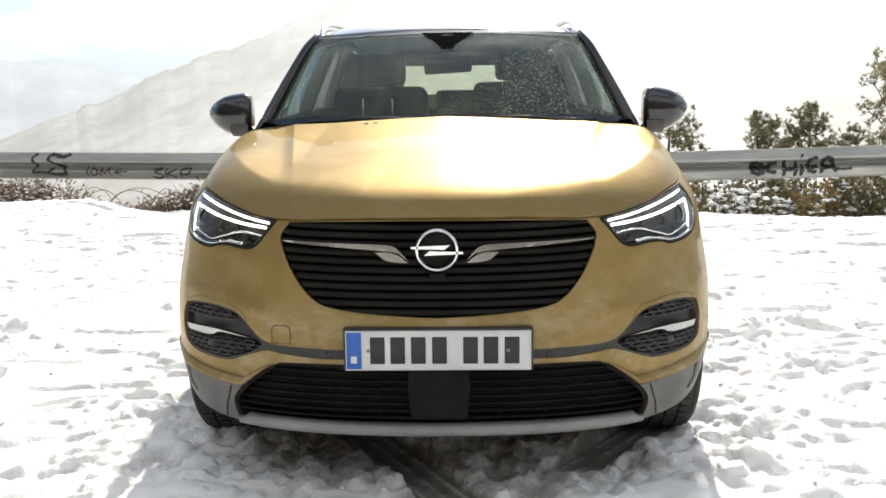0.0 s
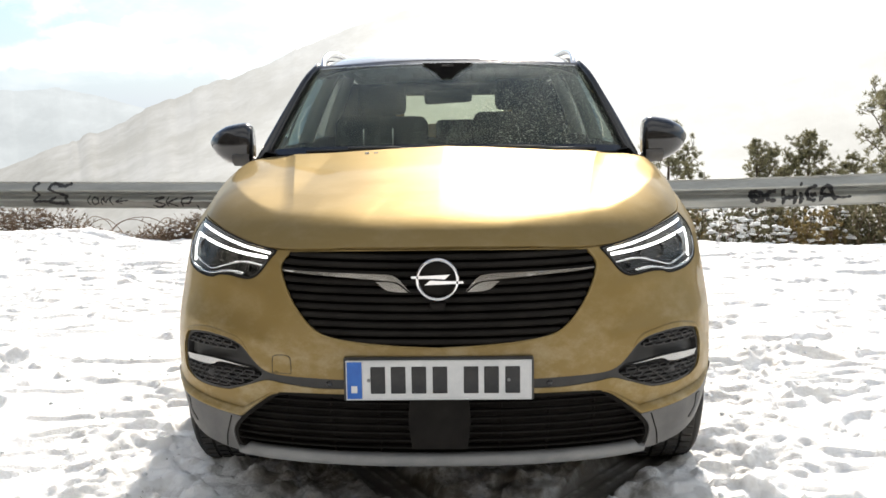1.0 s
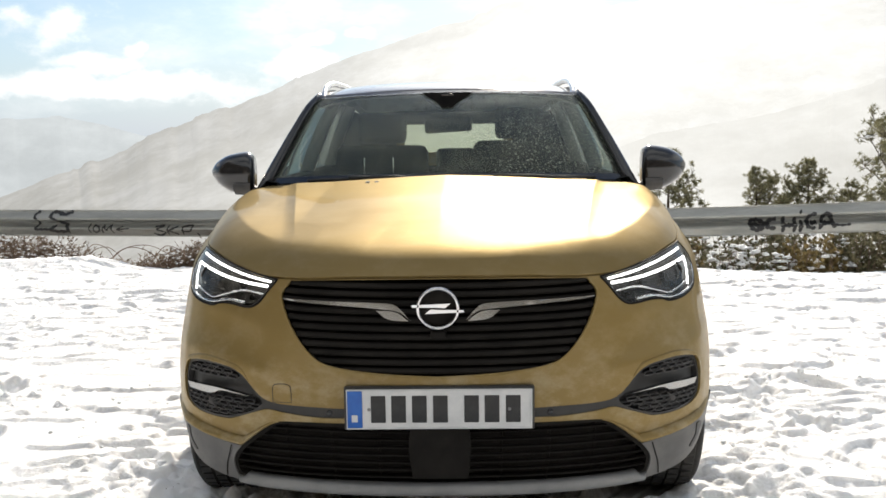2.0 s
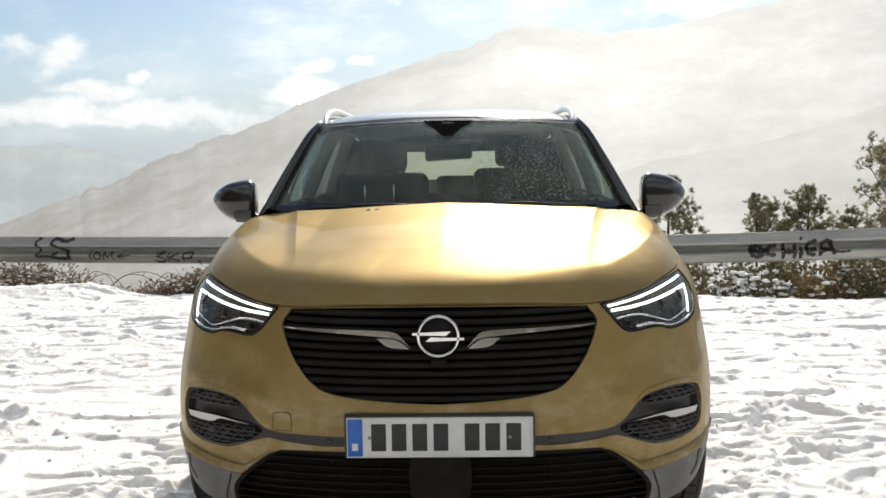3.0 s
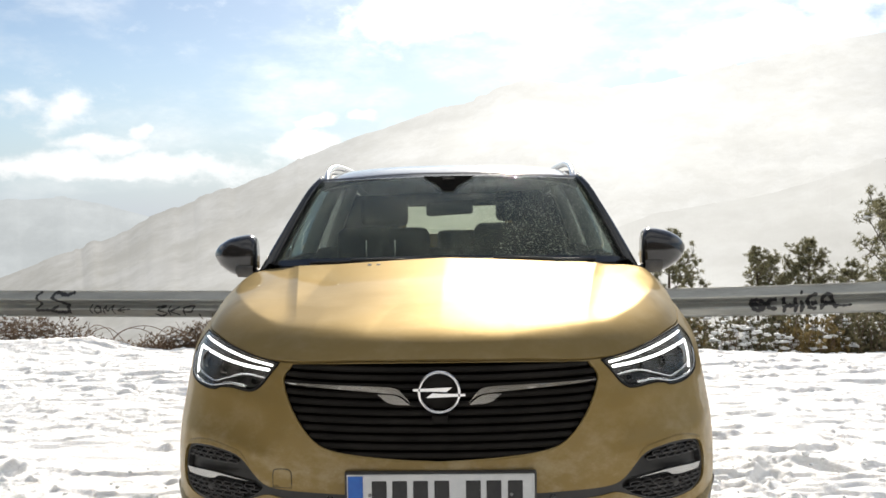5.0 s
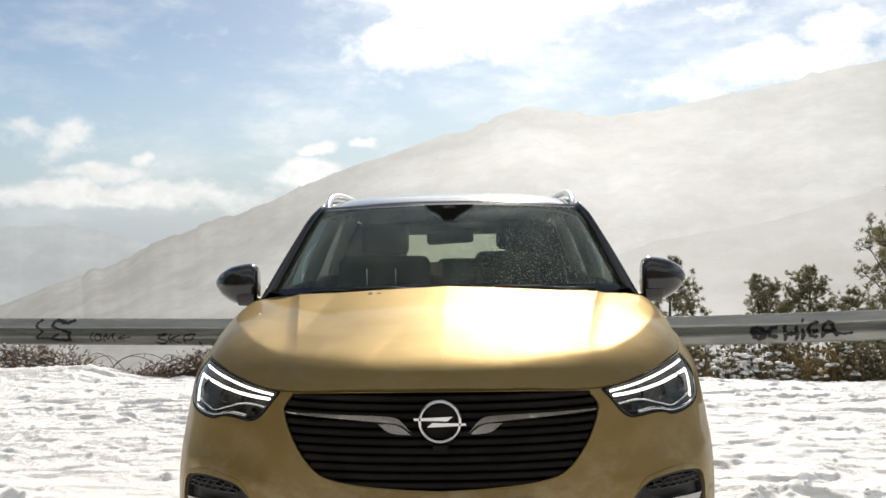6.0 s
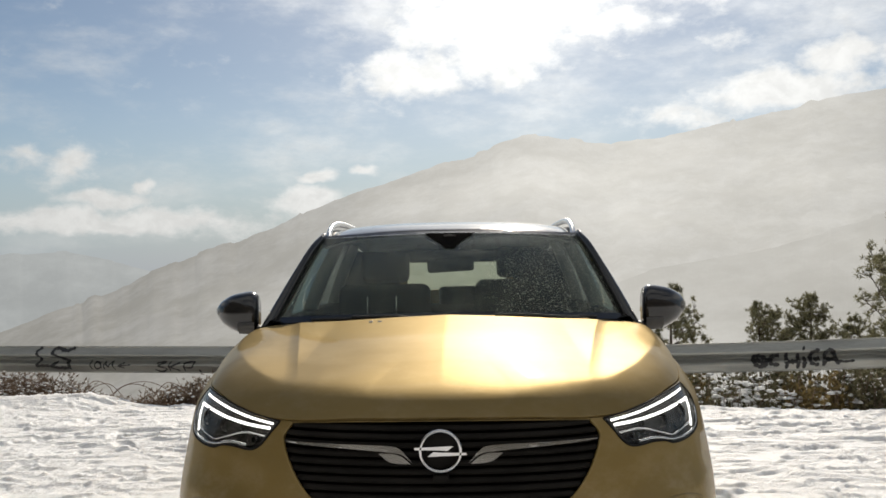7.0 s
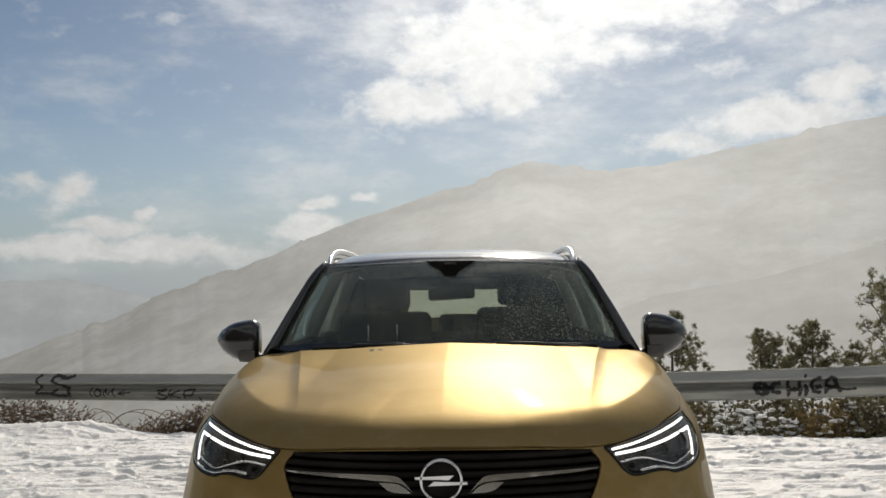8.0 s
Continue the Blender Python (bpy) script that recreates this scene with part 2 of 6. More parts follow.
def leafy(name, a, b, scale, through_by=0.45):
    """Thin foliage that glows a little when the sun is behind it."""
    m, n = material(name)
    at = place(n)
    tone = n.mix(n.span(n.math("ADD", n.math("MULTIPLY", n.noise(at, scale, 4.0), 0.6), n.math("MULTIPLY", n.noise(at, scale * 9, 3.0), 0.4)), 0.35, 0.65), a, b)
    n.put(n.add("ShaderNodeOutputMaterial").inputs[0], n.add("ShaderNodeMixShader", in_0=through_by, in_1=n.add("ShaderNodeBsdfDiffuse", in_0=tone), in_2=n.add("ShaderNodeBsdfTranslucent", in_0=tone)))
    return m

# ---------------------------------------------------------------- shaping tools
from mathutils import geometry


def part(name, bm, mat, parent=None, label="", smooth=True):
    """Links a bmesh as one mesh object, under a thing or a part where one is given."""
    bmesh.ops.recalc_face_normals(bm, faces=bm.faces)
    me = bpy.data.meshes.new(name)
    bm.to_mesh(me)
    bm.free()
    me.materials.append(mat)
    if smooth:
        me.shade_smooth()
    ob = new(name, me)
    if parent is not None:
        ob.parent = parent
    return tagged(ob, label)


def sharp(ob, degrees=35):
    """Keeps edges crisp where two faces meet at more than the given angle."""
    me = ob.data
    bm = bmesh.new()
    bm.from_mesh(me)
    for e in bm.edges:
        e.smooth = len(e.link_faces) == 2 and e.calc_face_angle(0) < radians(degrees)
    bm.to_mesh(me)
    bm.free()
    return ob


def from_arrays(name, verts, faces, mat, parent=None, label="", smooth=True):
    me = bpy.data.meshes.new(name)
    me.from_pydata([tuple(v) for v in verts], [], [tuple(f) for f in faces])
    me.materials.append(mat)
    if smooth:
        me.shade_smooth()
    ob = new(name, me)
    if parent is not None:
        ob.parent = parent
    return tagged(ob, label)


def curve_through(xs, ys, x):
    """A smooth curve with no overshoot through the given knots."""
    xs, ys, x = np.array(xs, float), np.array(ys, float), np.asarray(x, float)
    h = np.diff(xs)
    d = np.diff(ys) / h
    m = np.r_[d[0], [0 if a * b <= 0 else 2 * a * b / (a + b) for a, b in zip(d[:-1], d[1:])], d[-1]]
    x = np.clip(x, xs[0], xs[-1])
    i = np.clip(np.searchsorted(xs, x) - 1, 0, len(h) - 1)
    t = (x - xs[i]) / h[i]
    return (1 + 2 * t) * (1 - t) ** 2 * ys[i] + t * (1 - t) ** 2 * h[i] * m[i] + t * t * (3 - 2 * t) * ys[i + 1] + t * t * (t - 1) * h[i] * m[i + 1]


def rounded(points, closed=True, steps=5):
    """A spline through 2D or 3D points; a point given twice is a corner."""
    pts = [np.array(p, float) for p in points]
    count, out = len(pts), []
    for i in range(count if closed else count - 1):
        p0, p1, p2, p3 = (pts[(i + k) % count] if closed else pts[min(max(i + k, 0), count - 1)] for k in (-1, 0, 1, 2))
        if np.allclose(p1, p2):
            continue
        if np.allclose(p0, p1):
            p0 = p1 - (p2 - p1)
        if np.allclose(p3, p2):
            p3 = p2 + (p2 - p1)
        l0, l1, l2 = (max(np.linalg.norm(b - a), 1e-6) for a, b in ((p0, p1), (p1, p2), (p2, p3)))
        m1 = (p2 - p0) * l1 / (l0 + l1)
        m2 = (p3 - p1) * l1 / (l1 + l2)
        for k in range(steps):
            t = k / steps
            out.append((2 * t**3 - 3 * t * t + 1) * p1 + (t**3 - 2 * t * t + t) * m1 + (3 * t * t - 2 * t**3) * p2 + (t**3 - t * t) * m2)
    if not closed:
        out.append(pts[-1])
    return out


def sheet(surface, outline, holes=(), step=0.02, out=0.0, depth=0.0):
    """A panel on a surface f(s, z): the outline and holes are loops in (s, z); depth turns its edges inwards."""
    loops = [list(outline), *[list(h) for h in holes]]
    flat, edges = [], []
    for loop in loops:
        first = len(flat)
        flat += [Vector((float(p[0]), float(p[1]))) for p in loop]
        edges += [(first + i, first + (i + 1) % len(loop)) for i in range(len(loop))]
    lo, hi = np.min([tuple(p) for p in flat], 0), np.max([tuple(p) for p in flat], 0)
    rim = np.array([tuple(p) for p in flat])
    for i, a in enumerate(np.arange(lo[0] + step * 0.5, hi[0], step)):
        for b in np.arange(lo[1] + step * (0.5 if i % 2 else 0.9), hi[1], step):
            if np.hypot(rim[:, 0] - a, rim[:, 1] - b).min() > step * 0.45:
                flat.append(Vector((float(a), float(b))))
    vs, _, fs, *_ = geometry.delaunay_2d_cdt(flat, edges, [], 0, 1e-6)
    sz = np.array([tuple(v) for v in vs])
    mid = np.array([sz[list(f)].mean(0) for f in fs])
    odd = np.zeros(len(mid), bool)
    for loop in loops:
        a = np.array([(p[0], p[1]) for p in loop], float)
        for (x0, y0), (x1, y1) in zip(a, np.roll(a, -1, 0)):
            if y0 != y1:
                odd ^= ((y0 > mid[:, 1]) != (y1 > mid[:, 1])) & (mid[:, 0] < x0 + (mid[:, 1] - y0) * (x1 - x0) / (y1 - y0))
    fs = [f for f, keep in zip(fs, odd) if keep]
    here = surface(sz[:, 0], sz[:, 1])
    e = 1e-3
    normal = np.cross(surface(sz[:, 0] + e, sz[:, 1]) - here, surface(sz[:, 0], sz[:, 1] + e) - here)
    normal /= np.linalg.norm(normal, axis=1)[:, None] + 1e-12
    bm = bmesh.new()
    top = [bm.verts.new(p) for p in here + normal * out]
    used = set()
    for f in fs:
        bm.faces.new([top[i] for i in f])
        used.update(f)
    if depth:
        rim = [e for e in bm.edges if len(e.link_faces) == 1]
        index = {v: i for i, v in enumerate(top)}
        low = {}
        for e in rim:
            for v in e.verts:
                if v not in low:
                    low[v] = bm.verts.new(Vector(here[index[v]] + normal[index[v]] * (out - depth)))
        for e in rim:
            a, b = e.verts
            bm.faces.new((a, b, low[b], low[a]))
            e.smooth = False
    for v in [v for v in bm.verts if not v.link_faces]:
        bm.verts.remove(v)
    return bm


def mirrored(points):
    return [(-p[0], *p[1:]) for p in reversed(points)]


def both_halves(points):
    """A loop across the middle from one half that runs from the middle top to the middle bottom."""
    return list(points) + [(-p[0], *p[1:]) for p in reversed(points) if abs(p[0]) > 1e-6]


def loft(rows, closed=False, caps=False):
    """Quads between rows of points of equal length."""
    bm = bmesh.new()
    grid = [[bm.verts.new(Vector(p)) for p in row] for row in rows]
    wide = len(rows[0])
    for a, b in zip(grid, grid[1:]):
        for i in range(wide if closed else wide - 1):
            bm.faces.new((a[i], a[(i + 1) % wide], b[(i + 1) % wide], b[i]))
    if caps and closed:
        bm.faces.new(grid[0])
        bm.faces.new(grid[-1])
    return bm


def shell(rows, thick):
    """A lofted sheet with a thickness in metres."""
    bm = loft(rows)
    bmesh.ops.recalc_face_normals(bm, faces=bm.faces)
    bmesh.ops.solidify(bm, geom=bm.faces[:], thickness=thick)
    return bm


def box(x0, x1, y0, y1, z0, z1, bevel=0.01, segments=2):
    bm = bmesh.new()
    bmesh.ops.create_cube(bm, size=1.0, matrix=Matrix.LocRotScale(((x0 + x1) / 2, (y0 + y1) / 2, (z0 + z1) / 2), None, (x1 - x0, y1 - y0, z1 - z0)))
    if bevel:
        bmesh.ops.bevel(bm, geom=bm.edges[:], offset=bevel, segments=segments, profile=0.6, affect="EDGES")
    return bm


def lathe(profile, turns=48, axis="x"):
    """Turns (distance along the axis, radius) pairs round the x axis."""
    rows = []
    for k in range(turns):
        a = 2 * math.pi * k / turns
        rows.append([(d, r * math.cos(a), r * math.sin(a)) for d, r in profile])
    return loft(rows + rows[:1])


def tube(points, radius, sides=8, ends=True, squash=None):
    """A round bar along points; radius may be a list."""
    pts = [Vector(p) for p in points]
    radii = [float(r) for r in radius] if isinstance(radius, (list, tuple)) else [float(radius)] * len(pts)
    rows = []
    for i, p in enumerate(pts):
        t = (pts[min(i + 1, len(pts) - 1)] - pts[max(i - 1, 0)]).normalized()
        side = t.cross(Vector((0, 0, 1)))
        side = Vector((1, 0, 0)) if side.length < 1e-3 else side.normalized()
        up = side.cross(t)
        flat = squash or (1, 1)
        rows.append([p + radii[i] * (math.cos(a) * side * flat[0] + math.sin(a) * up * flat[1]) for a in (2 * math.pi * k / sides for k in range(sides))])
    return loft(rows, closed=True, caps=ends)


def join(*many):
    """One bmesh out of several."""
    whole = bmesh.new()
    for bm in many:
        me = bpy.data.meshes.new("joined")
        bm.to_mesh(me)
        bm.free()
        whole.from_mesh(me)
        bpy.data.meshes.remove(me)
    return whole


def moved(bm, m):
    bmesh.ops.transform(bm, matrix=m, verts=bm.verts)
    return bm


def thing(name, label, category, group="", at=(0, 0, 0)):
    ob = new(name)
    ob.location = at
    ob.empty_display_size = 0.2
    return tagged(ob, label, category, group)

# ---------------------------------------------------------------- ground
def hashed(ix, iy, seed):
    n = (ix.astype(np.int64) * 374761393 + iy.astype(np.int64) * 668265263 + seed * 982451653) & 0x7FFFFFFF
    n = ((n ^ (n >> 13)) * 1274126177) & 0x7FFFFFFF
    return ((n ^ (n >> 16)) & 0xFFFF) / 65535.0


def ripple(x, y, size, seed=1, octaves=1, gain=0.5):
    """Smooth noise about zero, with lumps of the given size in metres."""
    total, amp = 0.0, 1.0
    for k in range(octaves):
        u, v = x / size + 17.3 * k, y / size + 9.1 * k
        iu, iv = np.floor(u), np.floor(v)
        fu, fv = u - iu, v - iv
        fu, fv = fu * fu * fu * (fu * (fu * 6 - 15) + 10), fv * fv * fv * (fv * (fv * 6 - 15) + 10)
        a, b = hashed(iu, iv, seed + k), hashed(iu + 1, iv, seed + k)
        c, d = hashed(iu, iv + 1, seed + k), hashed(iu + 1, iv + 1, seed + k)
        total = total + amp * ((a + (b - a) * fu) * (1 - fv) + (c + (d - c) * fu) * fv - 0.5)
        size, amp = size / 2.03, amp * gain
    return total


def rail_y(x):
    """Where the crash barrier runs."""
    return 8.09 - 0.159 * x


def smooth(lo, hi, v):
    t = np.clip((v - lo) / (hi - lo), 0, 1)
    return t * t * (3 - 2 * t)


def ground_z(x, y):
    """The lay-by falls a little towards the barrier, then the slope drops away into the valley."""
    gap = rail_y(np.clip(x, -40, 40)) - y
    flat = -0.09 * smooth(3.0, 7.5, y) + 0.03 * smooth(-3.6, -4.8, x) * smooth(5, 8, y)
    over = np.clip(0.95 - gap, 0, None)
    drop = -over * 0.40 * smooth(-0.2, 0.5, over)
    drop = np.maximum(drop, -260.0 + 0.0 * y)
    rise = smooth(-9, -20, y) * np.clip(-y - 9, 0, 90) * 0.55
    side = smooth(4.0, 0.5, y) * smooth(-5.5, -9, x) * np.clip(-x - 5.5, 0, 90) * 1.05
    # a snow bank beside the brambles, and the dip next to it
    heap = smooth(6.7, 7.5, y) * ((0.055 + 0.06 * ripple(x, y, 0.35, 505, 3)) * np.exp(-(((x + 4.15) / 0.36) ** 2)) - 0.06 * smooth(-3.8, -3.1, x) * smooth(-1.4, -2.2, x))
    return flat + heap + drop + np.maximum(rise, side)


# Tyre tracks across the slush under the nose: where they cross y = 0.6, their slant, and where they end.
TRACKS = ((-0.216, 0.57, 0.10), (0.585, -0.73, 0.42))


def scattered(x, y, cell, seed, share, shape):
    """Sums a small form over a jittered lattice; shape(dx, dy, three chances) gives its height."""
    total = np.zeros_like(x)
    ix, iy = np.floor(x / cell), np.floor(y / cell)
    for ox in (-1, 0, 1):
        for oy in (-1, 0, 1):
            jx, jy = ix + ox, iy + oy
            cx, cy = (jx + hashed(jx, jy, seed)) * cell, (jy + hashed(jx, jy, seed + 1)) * cell
            here = hashed(jx, jy, seed + 2) < share
            total += np.where(here, shape(x - cx, y - cy, hashed(jx, jy, seed + 3), hashed(jx, jy, seed + 4), hashed(jx, jy, seed + 5)), 0.0)
    return total


def boot_print(dx, dy, a, b, c):
    """A boot's hole with steep walls and snow pushed up round it."""
    turn = (a - 0.5) * 2.6 + 1.57
    u, v = dx * np.cos(turn) + dy * np.sin(turn), -dx * np.sin(turn) + dy * np.cos(turn)
    r = np.sqrt((u / (0.12 + 0.05 * b)) ** 2 + (v / (0.050 + 0.018 * c)) ** 2)
    return (0.022 + 0.026 * c) * (-smooth(1.12, 0.80, r) + 0.38 * np.exp(-(((r - 1.30) / 0.20) ** 2)))


def clod(low, high):
    """A rounded clump with a broken outline, low to high metres across its half width."""
    def shape(dx, dy, a, b, c):
        r = low + (high - low) * a * a
        d = np.hypot(dx * (0.75 + 0.5 * b), dy * (0.75 + 0.5 * c)) / r
        return r * (0.75 + 0.4 * b) * np.sqrt(np.clip(1 - d * d, 0, 1))
    return shape


def snow_relief(x, y):
    """Trampled, crusted snow: broken plates, boot holes and clods; flatter and dirtier in the car's shadow."""
    near = smooth(16.0, 9.0, np.hypot(x, y - 3))
    far = smooth(1.5, 4.5, y)
    wx, wy = x + 0.05 * ripple(x, y, 0.16, 201, 2), y + 0.05 * ripple(x, y, 0.16, 203, 2)
    swell = 0.022 * ripple(x, y * 1.4, 0.9, 3, 2) + 0.006 * ripple(x * 0.6, y * 1.3, 0.22, 8, 2)
    plates = 0.0
    for size, high, at, seed in ((0.62, 0.017, 0.05, 14), (0.40, 0.015, 0.11, 16), (0.24, 0.012, 0.12, 18), (0.15, 0.008, 0.14, 20)):
        field = ripple(wx * (0.42 - 0.16 * far), wy * 1.25, size, seed, 3, 0.55)
        plates = plates + high * smooth(at, at + 0.035 / (1 + 2 * size), field)
    plates = plates + far * 0.013 * smooth(0.10, 0.125, ripple(wx * 0.30, wy * 1.3, 0.17, 24, 3, 0.6)) + far * 0.012 * smooth(0.12, 0.145, ripple(wx * 0.26, wy * 1.2, 0.26, 26, 3, 0.6))
    trod = smooth(-0.08, 0.16, ripple(x, y, 1.2, 61, 2))
    prints = (0.35 + 0.65 * trod) * scattered(wx, wy, 0.30, 301, 0.55, boot_print)
    loose = smooth(-0.06, 0.20, ripple(x, y, 0.7, 31, 3)) * (1 - 0.35 * far)
    lumps = loose * (scattered(wx, wy, 0.13, 401, 0.42, clod(0.012, 0.042)) + scattered(x, y, 0.055, 411, 0.55, clod(0.006, 0.020))) + 0.5 * scattered(x, y, 0.21, 421, 0.3, clod(0.010, 0.035))
    crumbs = 0.006 * ripple(x, y, 0.045, 43, 2) * (0.4 + 0.6 * loose) + 0.8 * (0.25 + 0.75 * loose) * scattered(x, y, 0.036, 431, 0.5, clod(0.006, 0.015))
    slush = smooth(1.5, 1.0, np.abs(x)) * smooth(1.5, 0.9, y) * smooth(-0.3, 0.0, y)
    slop = slush * (0.020 * smooth(0.02, 0.12, ripple(x, y, 0.085, 81, 2, 0.6)) + 0.014 * smooth(0.0, 0.12, ripple(x, y, 0.2, 83, 2)) + 0.008 * ripple(x, y, 0.035, 85, 2) + 0.4 * scattered(wx, wy, 0.09, 441, 0.5, clod(0.014, 0.040)))
    bank = 0.018 * np.exp(-((np.abs(np.abs(x) - 1.30) / 0.20) ** 2)) * smooth(-0.2, 0.9, y) * smooth(3.2, 1.6, y) * smooth(0.0, 0.10, ripple(x, y, 0.12, 77, 2))
    ruts = np.zeros_like(x)
    worn = np.zeros_like(x)
    for rx, slant, until in TRACKS:
        d = x - rx - slant * (0.6 - y)
        inside_track = smooth(0.125, 0.095, np.abs(d) + 0.02 * ripple(x, y, 0.06, 95, 2)) * smooth(until - 0.12, until + 0.06, y) * smooth(1.6, 1.1, y)
        ruts += inside_track * (-0.014 + 0.0055 * np.cos(d * 95) * (0.6 + 0.4 * np.sin(y * 260 + d * 40)))
        worn = np.maximum(worn, inside_track)
    return (near * (swell + 0.85 * plates + (0.75 * prints * (1 - 0.45 * far) + 0.9 * lumps * (1 - 0.3 * far)) * (1 - 0.4 * slush) + crumbs) + slop) * (1 - 0.9 * worn) + bank + ruts


SNOW, n = material("trampled_snow")
at = place(n)
far = n.vmath("LENGTH", n.vmath("MULTIPLY", n.vmath("SUBTRACT", at, (0.0, 0.95, 0.0)).outputs[0], (0.95, 1.15, 0.0)).outputs[0]).outputs["Value"]
blot = n.noise(at, 2.6, 7.0, 0.65)
grime = n.math("MULTIPLY", n.span(n.math("ADD", far, n.math("MULTIPLY", n.math("SUBTRACT", blot, 0.5), 1.6)), 1.12, 0.50), n.span(n.noise(at, 7.0, 7.0, 0.72), 0.38, 0.60))
sep = n.add("ShaderNodeSeparateXYZ", in_0=at).outputs
track = n.math("MULTIPLY", grime, n.span(n.noise(at, 3.3, 3.0), 0.36, 0.6))
fleck = n.math("MULTIPLY", n.math("GREATER_THAN", n.noise(at, 34.0, 3.0, 0.6), 0.70), n.span(n.noise(at, 0.9, 3.0), 0.52, 0.68))
slush = n.mix(n.math("MULTIPLY", grime, 0.95), (0.95, 0.948, 0.94), (0.25, 0.222, 0.185))
soil = n.mix(n.math("MULTIPLY", track, 0.8), slush, (0.19, 0.165, 0.13))
for rx, slant, until in TRACKS:
    d = n.math("ADD", n.math("SUBTRACT", sep["X"], rx + slant * 0.6), n.math("MULTIPLY", sep["Y"], slant))
    worn = n.math("MULTIPLY", n.span(n.math("ADD", n.math("ABSOLUTE", d), n.math("MULTIPLY", n.math("SUBTRACT", blot, 0.5), 0.08)), 0.125, 0.09), n.span(sep["Y"], until - 0.12, until + 0.06))
    worn = n.math("MULTIPLY", worn, n.span(sep["Y"], 1.35, 1.0))
    ridges = n.span(n.math("COSINE", n.math("MULTIPLY", d, 95.0)), 0.2, 1.0)
    soil = n.mix(n.math("MULTIPLY", worn, n.math("SUBTRACT", 0.85, n.math("MULTIPLY", ridges, 0.4))), soil, (0.22, 0.205, 0.18))
soil = n.mix(n.math("MULTIPLY", fleck, 0.75), soil, (0.14, 0.09, 0.05))
# Beyond the barrier brown scrub shows through the snow.
scrub = n.math("MULTIPLY", n.span(sep["Z"], -0.7, -1.6), n.span(n.noise(at, 0.55, 6.0, 0.7), 0.40, 0.56))
soil = n.mix(scrub, soil, (0.07, 0.06, 0.04))
# The bank behind the lay-by is wooded and mostly bare.
bank = n.math("MULTIPLY", n.span(sep["Z"], 0.3, 1.2), n.span(n.noise(at, 0.12, 7.0, 0.7), 0.30, 0.42))
soil = n.mix(bank, soil, (0.060, 0.048, 0.030))
grain = n.math("ADD", n.math("ADD", n.noise(at, 55.0, 6.0, 0.7), n.math("MULTIPLY", n.noise(at, 19.0, 4.0, 0.6), 0.8)), n.math("MULTIPLY", n.noise(at, 230.0, 3.0, 0.6), 0.35))
b = finish(n, soil, n.span(grime, 0.0, 1.0, 0.62, 0.42), bump=grain, bump_by=0.65, bump_far=0.014, specular=0.35)
for key, value in (("Subsurface Weight", 0.55), ("Subsurface Scale", 0.012), ("Subsurface Radius", (1.1, 1.05, 1.0))):
    b.inputs[key].default_value = value


def spread(parts):
    out = []
    for lo, hi, count in parts:
        out += list(np.linspace(lo, hi, count, endpoint=False))
    return np.array(out + [parts[-1][1]])


gx = spread([(-4000, -400, 8), (-400, -40, 12), (-40, -10, 20), (-10, -5.6, 44), (-5.6, -1.9, 260), (-1.9, 1.9, 270), (1.9, 4.8, 210), (4.8, 10, 50), (10, 40, 20), (40, 400, 12), (400, 4000, 8)])
gy = spread([(-4000, -300, 8), (-300, -20, 20), (-20, -3, 30), (-3, 0.0, 30), (0.0, 2.2, 190), (2.2, 6.0, 230), (6.0, 9.2, 150), (9.2, 30, 50), (30, 400, 30), (400, 4500, 12)])
X, Y = np.meshgrid(gx, gy, indexing="ij")
Z = ground_z(X, Y) + snow_relief(X, Y)
index = np.arange(X.size).reshape(X.shape)
quads = np.stack([index[:-1, :-1], index[1:, :-1], index[1:, 1:], index[:-1, 1:]], -1).reshape(-1, 4)
me = bpy.data.meshes.new("ground")
me.vertices.add(X.size)
me.vertices.foreach_set("co", np.stack([X, Y, Z], -1).astype(np.float32).ravel())
me.loops.add(quads.size)
me.loops.foreach_set("vertex_index", quads.astype(np.int32).ravel())
me.polygons.add(len(quads))
me.polygons.foreach_set("loop_start", np.arange(0, quads.size, 4, dtype=np.int32))
me.update(calc_edges=True)
me.materials.append(SNOW)
me.shade_smooth()
tagged(new("ground", me), "trampled snow on the lay-by, dirty slush under the car", "ground", kind="structure")

